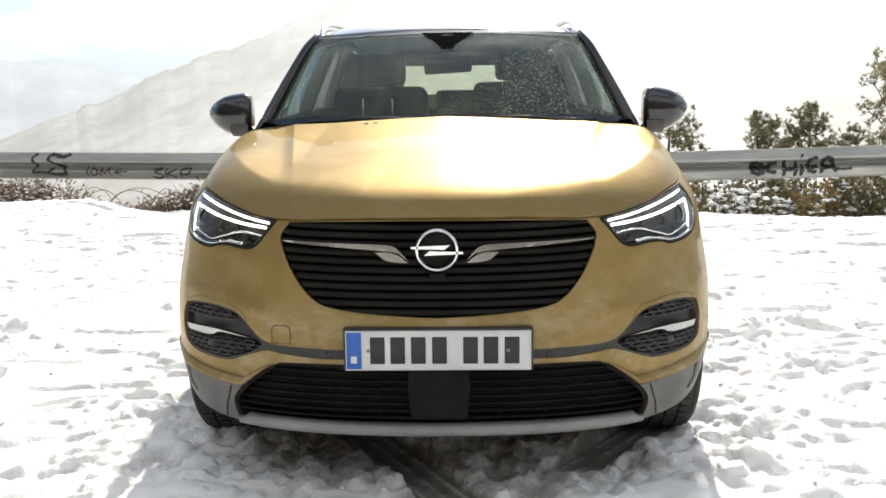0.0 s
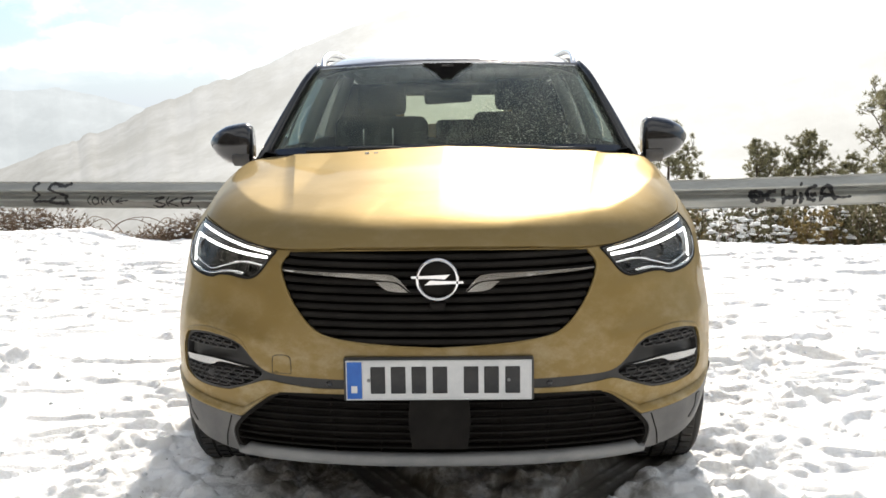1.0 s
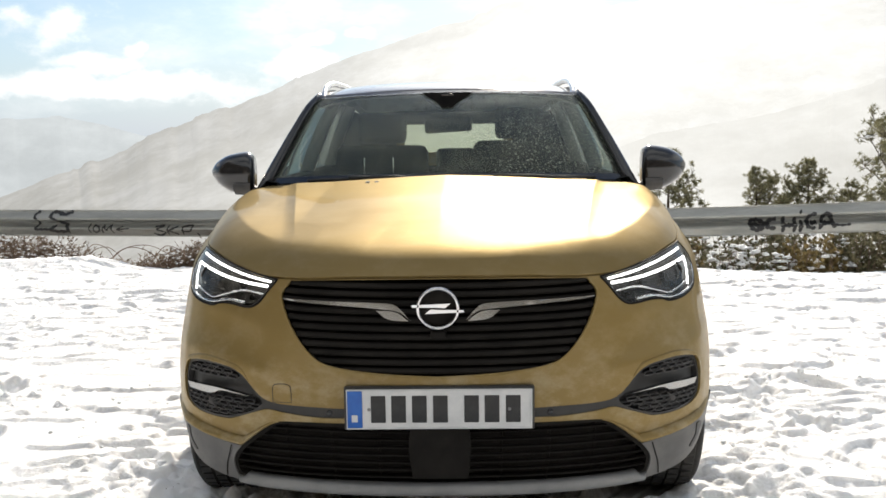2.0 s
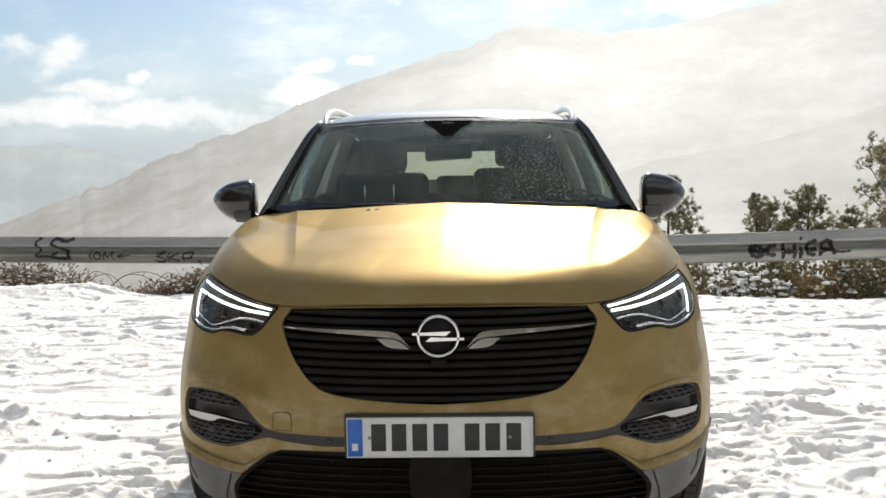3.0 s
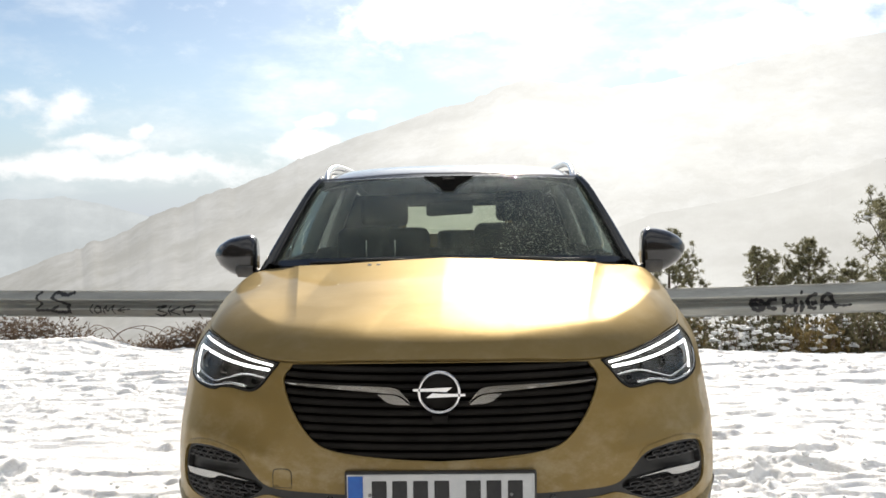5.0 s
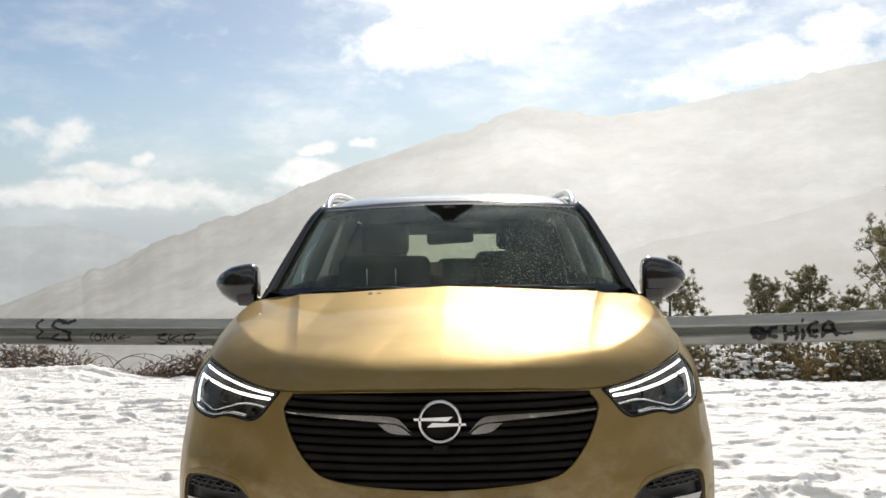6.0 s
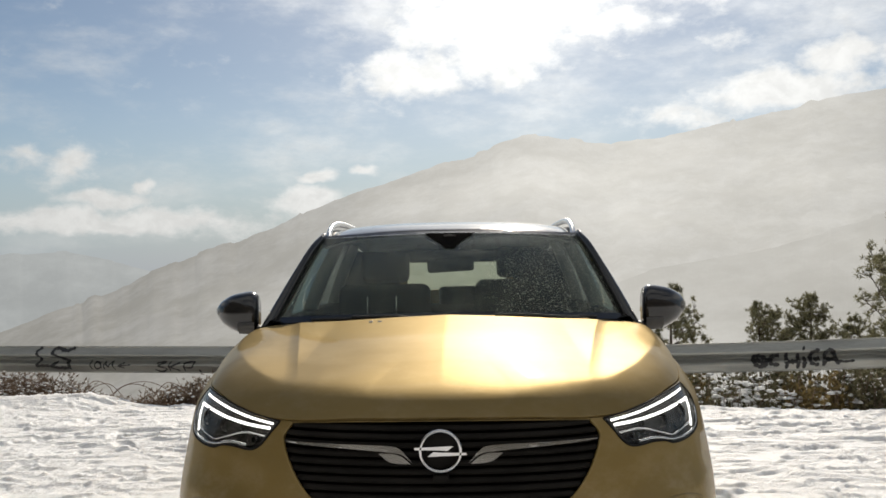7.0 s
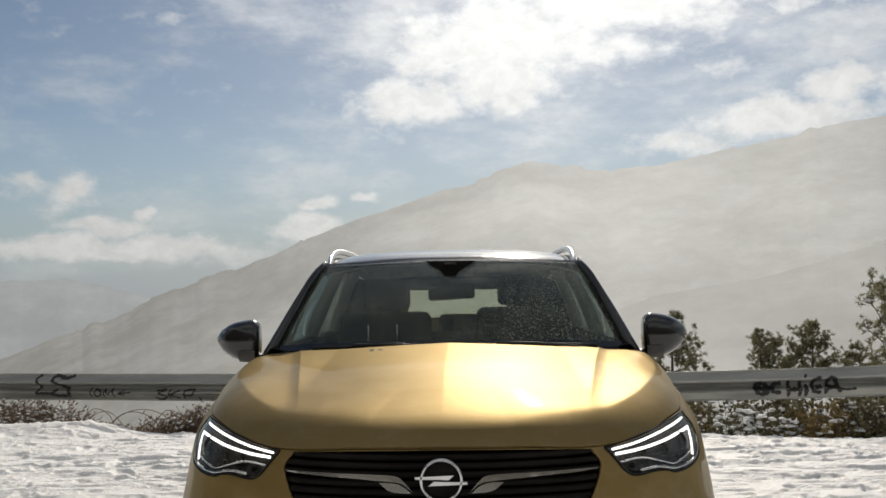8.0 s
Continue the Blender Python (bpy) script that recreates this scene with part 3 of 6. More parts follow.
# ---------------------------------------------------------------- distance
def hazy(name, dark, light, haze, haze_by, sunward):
    """A far slope whose own surface emits the haze's light, stronger towards the sun."""
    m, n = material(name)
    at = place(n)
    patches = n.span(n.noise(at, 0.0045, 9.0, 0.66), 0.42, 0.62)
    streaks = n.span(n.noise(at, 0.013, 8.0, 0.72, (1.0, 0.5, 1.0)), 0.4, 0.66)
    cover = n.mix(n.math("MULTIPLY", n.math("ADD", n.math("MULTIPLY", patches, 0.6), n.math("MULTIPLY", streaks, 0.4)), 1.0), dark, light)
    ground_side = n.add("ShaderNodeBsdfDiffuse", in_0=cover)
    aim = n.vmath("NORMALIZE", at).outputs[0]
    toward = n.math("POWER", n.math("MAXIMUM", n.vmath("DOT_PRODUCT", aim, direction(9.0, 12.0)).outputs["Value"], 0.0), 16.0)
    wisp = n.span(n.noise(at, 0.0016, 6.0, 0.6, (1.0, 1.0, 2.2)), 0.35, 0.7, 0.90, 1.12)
    # No mist hangs in the air; this emission on the slope imitates it.
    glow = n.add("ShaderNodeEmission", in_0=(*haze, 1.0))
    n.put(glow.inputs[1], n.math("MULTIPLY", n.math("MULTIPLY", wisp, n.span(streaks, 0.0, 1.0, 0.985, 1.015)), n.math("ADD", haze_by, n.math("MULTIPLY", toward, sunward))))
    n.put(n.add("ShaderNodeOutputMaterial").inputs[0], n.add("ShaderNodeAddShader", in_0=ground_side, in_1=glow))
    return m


def ridge(name, label, knots, near, far, foot, mat, rough, seed):
    """A mountain side from its foot up to a crest whose height is given over the compass."""
    az = np.linspace(knots[0][0], knots[-1][0], 700)
    crest = curve_through([k[0] for k in knots], [k[1] for k in knots], az)
    t = np.linspace(0, 1, 70)
    A, T = np.meshgrid(az, t, indexing="ij")
    fine = rough * (0.13 * ripple(az, az * 0, 1.2, seed, 6, 0.62) + 0.18 * smooth(0.05, 0.3, ripple(az, az * 0, 0.8, seed + 40, 3, 0.6)) * smooth(0.0, 0.3, ripple(az, az * 0 + 3.3, 3.0, seed + 50, 1)))
    el = foot + (crest[:, None] + fine[:, None] - foot) * T ** 0.9
    r = near + (far - near) * T + rough * 70 * ripple(A * 40, T * 300, 130.0, seed + 3, 4, 0.55) * np.sin(math.pi * T)
    a = np.radians(A)
    P = np.stack([r * np.sin(a), r * np.cos(a), 1.3 + r * np.tan(np.radians(el))], -1)
    index = np.arange(A.size).reshape(A.shape)
    quads = np.stack([index[:-1, :-1], index[1:, :-1], index[1:, 1:], index[:-1, 1:]], -1).reshape(-1, 4)
    return tagged(from_arrays(name, P.reshape(-1, 3), quads, mat), label, "mountain", kind="structure")


MAIN = [(-60, -9.0), (-30, -4.6), (-25.5, -3.25), (-22.7, -2.25), (-19.8, -1.25), (-17.7, -0.25), (-14.4, 0.97), (-11.9, 1.84), (-8.7, 3.3), (-7.7, 3.68), (-6.1, 4.25), (-2.2, 5.5), (1.1, 6.4), (1.8, 6.85), (2.6, 7.08), (4.3, 7.15), (6.0, 6.92), (7.5, 6.68), (9.5, 6.78), (12.0, 7.08), (15.0, 7.65), (18.0, 8.15), (20.3, 8.6), (22.8, 8.9), (30, 9.6), (45, 8.0), (70, 4.0)]
ridge("backdrop_mountain", "misty snow-dusted mountain side across the valley", MAIN, 900, 3300, -12.0, hazy("mountain_haze_glow", (0.07, 0.066, 0.055), (0.17, 0.17, 0.17), (0.955, 0.985, 1.0), 0.305, 0.53), 1.0, 5)
HILL = [(-70, 2.0), (-45, 0.2), (-30, 0.6), (-25.5, 0.78), (-23.8, 0.86), (-22.4, 0.95), (-20.4, 0.58), (-18.3, -0.05), (-14, -1.4), (-8, -3.0)]
ridge("backdrop_far_hill", "pale blue far hill in haze", HILL, 3600, 4300, -5.0, hazy("far_hill_haze_glow", (0.06, 0.066, 0.072), (0.10, 0.105, 0.11), (0.86, 0.945, 1.01), 0.455, 0.25), 0.4, 9)
SPUR = [(4, -5.0), (6.5, -2.4), (8.7, -1.1), (11.8, -0.2), (16.3, 0.5), (19.3, 1.35), (24, 2.6), (34, 4.0), (50, 2.0)]
ridge("backdrop_spur", "darker misty mountain spur", SPUR, 500, 1500, -14.0, hazy("spur_haze_glow", (0.06, 0.056, 0.045), (0.13, 0.13, 0.125), (0.955, 0.985, 1.0), 0.415, 0.32), 0.7, 13)

# ---------------------------------------------------------------- the car
car = thing("car", "gold crossover car with gloss black roof parked on trampled snow", "car")

# Front surface: s runs across the nose from the middle (0) round the corner to the wing (1), z is the height.
NOSE_S = (0, 0.07, 0.2, 0.4, 0.55, 0.7, 0.82, 0.92, 1.0)
NOSE_X = (0, 0.0915, 0.26, 0.50, 0.655, 0.755, 0.817, 0.868, 0.912)
NOSE_Y = (0, 0.0006, 0.010, 0.055, 0.13, 0.23, 0.38, 0.57, 0.82)


def nose(s, z):
    a = np.abs(s)
    x = np.sign(s) * curve_through(NOSE_S, NOSE_X, a) * curve_through((0.2, 0.3, 0.42, 0.55, 0.7, 0.85, 0.95, 1.05), (0.98, 1.01, 1.03, 1.03, 1.022, 1.010, 0.962, 0.858), z)
    y = curve_through((0.2, 0.3, 0.45, 0.6, 0.75, 0.9, 1.0, 1.1), (0.07, 0.03, 0.0, 0.0, 0.01, 0.035, 0.08, 0.14), z)
    y = y + curve_through(NOSE_S, NOSE_Y, a) * curve_through((0.2, 0.5, 0.7, 1.0), (1.0, 1.0, 1.08, 1.3), z)
    # the corners lean back above the fog recess
    y = y + 0.036 * curve_through((0.60, 0.66, 0.82, 0.90), (0.0, 0.06, 0.94, 1.0), z) * curve_through((0.30, 0.42, 0.60), (0.0, 0.6, 1.0), a)
    return np.stack([x, y, z + 0 * x], -1)


def bonnet_edge(s):
    return curve_through((0, 0.17, 0.335, 0.385, 0.494, 0.65, 0.77, 0.88, 1.0), (0.8955, 0.895, 0.8895, 0.890, 0.914, 0.945, 0.955, 0.972, 0.985), np.abs(s))


GRILLE = [(0, 0.8905), (0.15, 0.8895), (0.29, 0.886), (0.334, 0.883), (0.334, 0.883), (0.3525, 0.848), (0.352, 0.828), (0.34, 0.788), (0.318, 0.737), (0.284, 0.683), (0.25, 0.652), (0.19, 0.634), (0.09, 0.621), (0, 0.615)]
LAMP = [(0.367, 0.884), (0.367, 0.884), (0.44, 0.898), (0.537, 0.921), (0.65, 0.9385), (0.74, 0.945), (0.74, 0.945), (0.776, 0.90), (0.768, 0.86), (0.752, 0.824), (0.70, 0.806), (0.625, 0.795), (0.57, 0.794), (0.54, 0.803), (0.50, 0.806), (0.455, 0.801), (0.432, 0.803), (0.412, 0.818), (0.39, 0.85)]
FOG = [(0.675, 0.625), (0.576, 0.638), (0.488, 0.630), (0.457, 0.616), (0.41, 0.56), (0.386, 0.541), (0.35, 0.532), (0.262, 0.527), (0.19, 0.524), (0.19, 0.524), (0.19, 0.497), (0.19, 0.497), (0.262, 0.497), (0.344, 0.507), (0.385, 0.514), (0.426, 0.50), (0.47, 0.482), (0.495, 0.474), (0.57, 0.474), (0.65, 0.485), (0.70, 0.509), (0.71, 0.56), (0.698, 0.605)]
LOWER = [(0, 0.470), (0.2, 0.470), (0.34, 0.473), (0.361, 0.470), (0.361, 0.470), (0.44, 0.400), (0.48, 0.352), (0.488, 0.318), (0.48, 0.296), (0.4, 0.285), (0.225, 0.283), (0, 0.285)]
CHIN = [(0.885, 0.447), (0.80, 0.443), (0.70, 0.430), (0.573, 0.416), (0.487, 0.406), (0.456, 0.403), (0.456, 0.403), (0.411, 0.446), (0.374, 0.474), (0.345, 0.4815), (0.2, 0.4825), (0, 0.4825)]

def bumper_skin(s, z):
    """The nose with an undercut above the chin, so that the chin itself faces up a little."""
    p = nose(s, z)
    a = np.abs(s)
    low = curve_through((0.456, 0.487, 0.573, 0.70, 0.80, 0.885), (0.403, 0.406, 0.416, 0.430, 0.443, 0.447), a)
    up = z - low
    dent = curve_through((-0.01, 0.0, 0.014, 0.020, 0.045, 0.075), (0.0, 0.0, 0.9, 1.0, 0.45, 0.0), up)
    where = curve_through((0.36, 0.46, 0.76, 0.86), (0.0, 1.0, 1.0, 0.3), a)
    p[..., 1] += 0.014 * dent * where
    # a ledge runs from the fog recess inwards, with a hollow above it under the lamp
    over = z - curve_through((0.2, 0.35, 0.45, 0.6, 0.75, 0.9), (0.60, 0.625, 0.655, 0.675, 0.68, 0.67), a)
    hollow = curve_through((-0.04, -0.014, 0.014, 0.04, 0.08, 0.13, 0.16), (0.0, 0.0, 0.75, 1.0, 0.7, 0.0, 0.0), over)
    p[..., 1] += 0.011 * hollow * curve_through((0.30, 0.34, 0.44, 0.76, 0.88, 1.0), (0.0, 0.0, 1.0, 1.0, 0.4, 0.0), a)
    return p


grille_loop, lamp_loop, fog_loop = rounded(both_halves(GRILLE)), rounded(LAMP), rounded(FOG)
top_edge = [(s, float(bonnet_edge(s)) - 0.003) for s in np.linspace(-1, 1, 81)]
arch = [(1.0, 0.80), (0.965, 0.74), (0.93, 0.66), (0.905, 0.56)]
chin = rounded(CHIN, closed=False)
bumper_loop = top_edge + arch + chin + [(-s, z) for s, z in reversed(chin)][1:] + [(-s, z) for s, z in reversed(arch)]
holes = [grille_loop, lamp_loop, mirrored(lamp_loop), fog_loop, mirrored(fog_loop)]
bumper = part("front_bumper", sheet(bumper_skin, bumper_loop, holes, 0.0125, 0.0, 0.012), PAINT, car, "gold front bumper and wings")
# Bevelled surround of each fog recess.
for side in (1, -1):
    inner = rounded([(0.43, 0.587), (0.457, 0.616), (0.488, 0.630), (0.576, 0.638), (0.675, 0.625), (0.698, 0.605), (0.71, 0.56), (0.70, 0.509), (0.65, 0.485)], closed=False)
    centre = np.array([0.575, 0.56])
    rows = []
    for reach, out in ((0.0, -0.012), (0.0, 0.004), (0.003, 0.0055), (0.013, 0.0045), (0.018, -0.002)):
        row = []
        for k, p in enumerate(inner):
            taper = min(1.0, k / 8, (len(inner) - 1 - k) / 12)
            q = p + (p - centre) / np.linalg.norm(p - centre) * reach * taper
            e = nose(np.array([side * q[0]]), np.array([q[1]]))[0]
            row.append(e + np.array([side * 0.5, -1.0, 0]) * (out * taper if out > 0 else out))
        rows.append(row)
    sharp(part("recess_bevel", loft(rows), PAINT, bumper), 30)

# Lip along the chin, a narrow ledge that catches the sky.
for side in (1, -1):
    line = chin[: int(len(chin) * 0.78)]
    rows = []
    for k, (s, z) in enumerate(line):
        wide = min(1.0, k / 10, (len(line) - 1 - k) / 14)
        e = nose(np.array([side * s]), np.array([z]))[0]
        rows.append([e + np.array([side * 0.4 * d, -d, up]) for d, up in ((-0.02, -0.003), (0.006 * wide, -0.003), (0.010 * wide, 0.0), (0.009 * wide, 0.005 * wide), (0.002 * wide, 0.015 * wide), (-0.006, 0.020 * wide))])
    part("chin_lip", loft(rows), PAINT, bumper)

# Upper grille: dark backing, chrome lip and slightly drooping bars.
part("grille_backing", sheet(lambda s, z: nose(s, z) + np.array([0, 0.045, 0]), rounded(both_halves([(0, 0.895), (0.336, 0.89), (0.336, 0.89), (0.36, 0.84), (0.345, 0.78), (0.29, 0.68), (0.19, 0.628), (0, 0.607)])), (), 0.03), GRILLE_BLACK, car)
lip = [p for p in rounded(GRILLE[4:], closed=False, steps=6)]
lip = [(s, z) for s, z in lip] + [(-s, z) for s, z in reversed(lip)][1:]
path = nose(np.array([p[0] for p in lip]), np.array([p[1] for p in lip])) + np.array([0, 0.002, 0])
part("grille_lip", tube(path, 0.0036, 8), PAINT, car, "thin gold lip round the grille")


def inside(loop, z):
    """The half width of a symmetrical loop at a height."""
    best = 0.0
    for (s0, z0), (s1, z1) in zip(loop, loop[1:] + loop[:1]):
        if (z0 - z) * (z1 - z) <= 0 and abs(z1 - z0) > 1e-9:
            best = max(best, s0 + (s1 - s0) * (z - z0) / (z1 - z0))
    return best


upper = thing("grille", "", "")
upper.parent = car
for i in range(11):
    z = 0.636 + i * 0.0238
    half = inside(grille_loop, z + 0.004) - 0.006
    if half < 0.05:
        continue
    s = np.linspace(-half, half, 41)
    droop = -0.010 * (1 - (s / 0.36) ** 2) + 0.006
    path = nose(s, z + droop) + np.array([0, 0.012, 0])
    part("grille_bar", tube(path, 0.0092, 8, squash=(0.9, 0.95)), GRILLE_BLACK, upper)
for i in range(12):
    z = 0.648 + i * 0.0238 - 0.0238 * 0.5
    half = inside(grille_loop, z + 0.004) - 0.012
    if half < 0.05:
        continue
    s = np.linspace(-half, half, 41)
    path = nose(s, z - 0.010 * (1 - (s / 0.36) ** 2) + 0.006) + np.array([0, 0.026, 0])
    part("grille_rib", tube(path, 0.004, 6), GRILLE_BLACK, upper)

# Wings of satin chrome beside the badge, each with a bright lower facet.
for side in (1, -1):
    wing = [(0.340, 0.8335), (0.21, 0.8285), (0.104, 0.8235), (0.085, 0.815), (0.057, 0.7745), (0.057, 0.7745), (0.078, 0.798), (0.10, 0.806), (0.21, 0.8175), (0.34, 0.830)]
    facet = [(0.062, 0.7745), (0.062, 0.7745), (0.105, 0.780), (0.131, 0.804), (0.131, 0.804), (0.10, 0.803), (0.082, 0.795)]
    for name, loop, out, deep in (("grille_wing", wing, 0.012, 0.02), ("wing_facet", facet, 0.006, 0.014)):
        loop = rounded([(side * s, z) for s, z in (loop if side > 0 else loop[::-1])], steps=4)
        sharp(part(name, sheet(nose, loop, (), 0.012, out, deep), WING_STEEL, car, "satin chrome wing bar in the grille" if name == "grille_wing" else ""), 40)

# The round badge, kept to plain shapes: a ring with two tapered bars across.
badge_at = nose(np.array([0.0]), np.array([0.8135]))[0] + np.array([0.0, -0.022, 0])
ring = []
for k in range(48):
    a = 2 * math.pi * k / 48
    ring.append([(badge_at[0] + r * math.cos(a), badge_at[1] + d, badge_at[2] + r * math.sin(a)) for r, d in ((0.0605, 0.004), (0.0605, -0.002), (0.058, -0.006), (0.0535, -0.006), (0.051, -0.002), (0.051, 0.006))])
badge = part("badge", loft(ring + ring[:1]), CHROME, car, "round chrome badge with a bar across")
for side in (1, -1):
    bar = [(-0.073, 0.0105), (0.036, 0.0145), (0.020, 0.0015), (-0.003, 0.0030), (-0.071, 0.0040)]
    flat = [(badge_at[0] + side * x, badge_at[2] + side * z) for x, z in bar]
    bm = bmesh.new()
    f = bm.faces.new([bm.verts.new((x, badge_at[1] - 0.006, z)) for x, z in flat])
    got = bmesh.ops.extrude_face_region(bm, geom=[f])
    bmesh.ops.translate(bm, verts=[v for v in got["geom"] if isinstance(v, bmesh.types.BMVert)], vec=(0, 0.010, 0))
    part("badge_bar", bm, CHROME, badge, smooth=False)
part("badge_mount", moved(lathe([(0.0, 0.0), (0.0, 0.047), (0.02, 0.052)], 32), Matrix.Translation(badge_at + np.array([0, 0.004, 0])) @ Matrix.Rotation(math.pi / 2, 4, "Z")), GRILLE_BLACK, badge)
part("front_camera", box(-0.022, 0.022, -0.004, 0.05, 0.724, 0.748, 0.006), GRILLE_BLACK, car, "small black parking camera in the grille")

# Headlamps: dark housing, light strips behind a clear cover.
for side in (1, -1):
    def mine(points):
        return [(side * s, z) for s, z in (points if side > 0 else points[::-1])]

    lamp_part = part("headlamp", sheet(lambda s, z: nose(s, z) + np.array([0, 0.05, 0]), mine(rounded(LAMP)), (), 0.02, 0.004), LAMP_DARK, car, "headlamp with white light strips, switched on")
    part("lamp_rim", sheet(nose, mine(rounded(LAMP)), [mine(rounded([(0.555 + (s - 0.575) * 0.965 + 0.02, 0.868 + (z - 0.868) * 0.945) for s, z in LAMP]))], 0.02, -0.001, 0.05), BLACK_PLASTIC, lamp_part)
    part("lamp_cover", sheet(nose, mine(rounded(LAMP)), (), 0.02, 0.001, 0.004), CLEAR_COVER, lamp_part, "clear curved lamp cover").visible_shadow = False
    for pts, fat in (([(0.386, 0.8735), (0.45, 0.8845), (0.535, 0.9025), (0.63, 0.918), (0.705, 0.927)], 0.0034), ([(0.393, 0.8605), (0.455, 0.8665), (0.54, 0.879), (0.63, 0.892), (0.712, 0.900)], 0.0041), ([(0.712, 0.900), (0.705, 0.885), (0.694, 0.855), (0.686, 0.825)], 0.0052)):
        line = rounded(pts, closed=False)
        path = nose(np.array([side * p[0] for p in line]), np.array([p[1] for p in line])) + np.array([0, 0.016, 0])
        part("light_strip", tube(path, fat, 8), LED, lamp_part, "bright white light strip")
    loop = mine(rounded(LAMP))
    path = nose(np.array([p[0] for p in loop]), np.array([p[1] for p in loop])) + np.array([0, -0.001, 0])
    part("lamp_seal", tube(list(path) + [path[0]], 0.0028, 6), GRILLE_BLACK, lamp_part)
    # chrome brow, reflector bowls and inner fins
    line = rounded([(0.40, 0.835), (0.46, 0.842), (0.52, 0.826), (0.575, 0.812), (0.63, 0.824), (0.69, 0.838)], closed=False)
    path = nose(np.array([side * p[0] for p in line]), np.array([p[1] for p in line])) + np.array([0, 0.022, 0])
    part("lamp_trim", tube(path, 0.004, 8), CHROME, lamp_part)
    line = rounded([(0.455, 0.809), (0.505, 0.813), (0.57, 0.801), (0.63, 0.803), (0.70, 0.814), (0.745, 0.835), (0.758, 0.87)], closed=False)
    path = nose(np.array([side * p[0] for p in line]), np.array([p[1] for p in line])) + np.array([0, 0.012, 0])
    part("lamp_trim", tube(path, 0.006, 8), CHROME, lamp_part)
    for s, z, r in ((0.62, 0.868, 0.026), (0.53, 0.856, 0.022), (0.46, 0.852, 0.017), (0.435, 0.822, 0.008)):
        at = nose(np.array([side * s]), np.array([z]))[0] + np.array([0, 0.045, 0])
        part("lamp_lens", moved(lathe([(0.0, 0.001), (0.004, r * 0.55), (0.0, r * 0.62), (-0.012, r), (-0.014, r * 1.12), (0.01, r * 1.15)], 20), Matrix.Translation(at) @ Matrix.Rotation(math.pi / 2, 4, "Z")), LAMP_DARK, lamp_part)

# Fog recesses: black bowl, honeycomb cells and a bright blade.
for side in (1, -1):
    def mine(points):
        return [(side * s, z) for s, z in (points if side > 0 else points[::-1])]

    recess = part("fog_recess", sheet(lambda s, z: nose(s, z) + np.array([0, 0.035, 0]), mine(rounded([(0.70, 0.63), (0.57, 0.65), (0.47, 0.635), (0.40, 0.555), (0.35, 0.54), (0.18, 0.53), (0.18, 0.53), (0.18, 0.49), (0.18, 0.49), (0.35, 0.50), (0.40, 0.505), (0.49, 0.465), (0.6, 0.465), (0.69, 0.49), (0.73, 0.56)])), (), 0.02), BLACK_PLASTIC, car, "black fog recess with honeycomb and a bright blade")
    rim = [(0.672, 0.616), (0.57, 0.629), (0.487, 0.621), (0.458, 0.607), (0.419, 0.556), (0.398, 0.533), (0.424, 0.508), (0.472, 0.489), (0.497, 0.481), (0.57, 0.481), (0.648, 0.492), (0.690, 0.513), (0.699, 0.56)]
    part("recess_frame", sheet(nose, mine(rounded(FOG)), [mine(rounded(rim))], 0.02, -0.004, 0.03), BLACK_PLASTIC, recess)
    for row in range(11):
        z = 0.4895 + row * 0.0136
        if 0.536 < z < 0.592:
            continue
        for col in range(10):
            s = 0.418 + (col + 0.5 * (row % 2)) * 0.0315
            edge = rim + rim[:1]
            if sum((p[1] > z) != (q[1] > z) and s < p[0] + (z - p[1]) * (q[0] - p[0]) / (q[1] - p[1]) for p, q in zip(edge, edge[1:])) % 2 == 0:
                continue
            ring = [(side * (s + a), z + b) for a, b in ((-0.0155, -0.002), (-0.0115, 0.0056), (0.0125, 0.0066), (0.0155, 0.002), (0.0115, -0.0056), (-0.0125, -0.0066))]
            hole = [(side * (s + a), z + b) for a, b in ((-0.0128, -0.002), (-0.0098, 0.0034), (0.0106, 0.0042), (0.0128, 0.002), (0.0098, -0.0034), (-0.0106, -0.0042))]
            part("honeycomb_cell", loft([list(nose(np.array([p[0] for p in loop]), np.array([p[1] for p in loop])) + np.array([0, d, 0])) for loop, d in ((ring, 0.034), (ring, 0.008), (hole, 0.010), (hole, 0.034))], closed=True), CLADDING, recess)
    blade = [(0.668, 0.5625), (0.668, 0.5625), (0.55, 0.5655), (0.50, 0.5630), (0.425, 0.5515), (0.425, 0.5515), (0.50, 0.5585), (0.518, 0.5565), (0.532, 0.549), (0.556, 0.5450), (0.655, 0.5470), (0.655, 0.5470)]
    sharp(part("fog_blade", sheet(nose, mine(rounded(blade, steps=4)), (), 0.012, 0.010, 0.02), WING_STEEL, recess, "bright chrome blade across the fog recess"), 40)
    at = nose(np.array([side * 0.555]), np.array([0.515]))[0] + np.array([0, 0.012, 0])
    part("parking_sensor", moved(lathe([(-0.004, 0.0), (-0.004, 0.010), (0.0, 0.0125), (0.02, 0.0125)], 16), Matrix.Translation(at) @ Matrix.Rotation(math.pi / 2, 4, "Z")), CLADDING, recess)
    at = nose(np.array([side * 0.235]), np.array([0.5105]))[0] + np.array([0, 0.006, 0])
    part("parking_sensor", moved(lathe([(-0.004, 0.0), (-0.004, 0.008), (0.0, 0.010), (0.03, 0.010)], 16), Matrix.Translation(at) @ Matrix.Rotation(math.pi / 2, 4, "Z")), BLACK_GLOSS, recess)
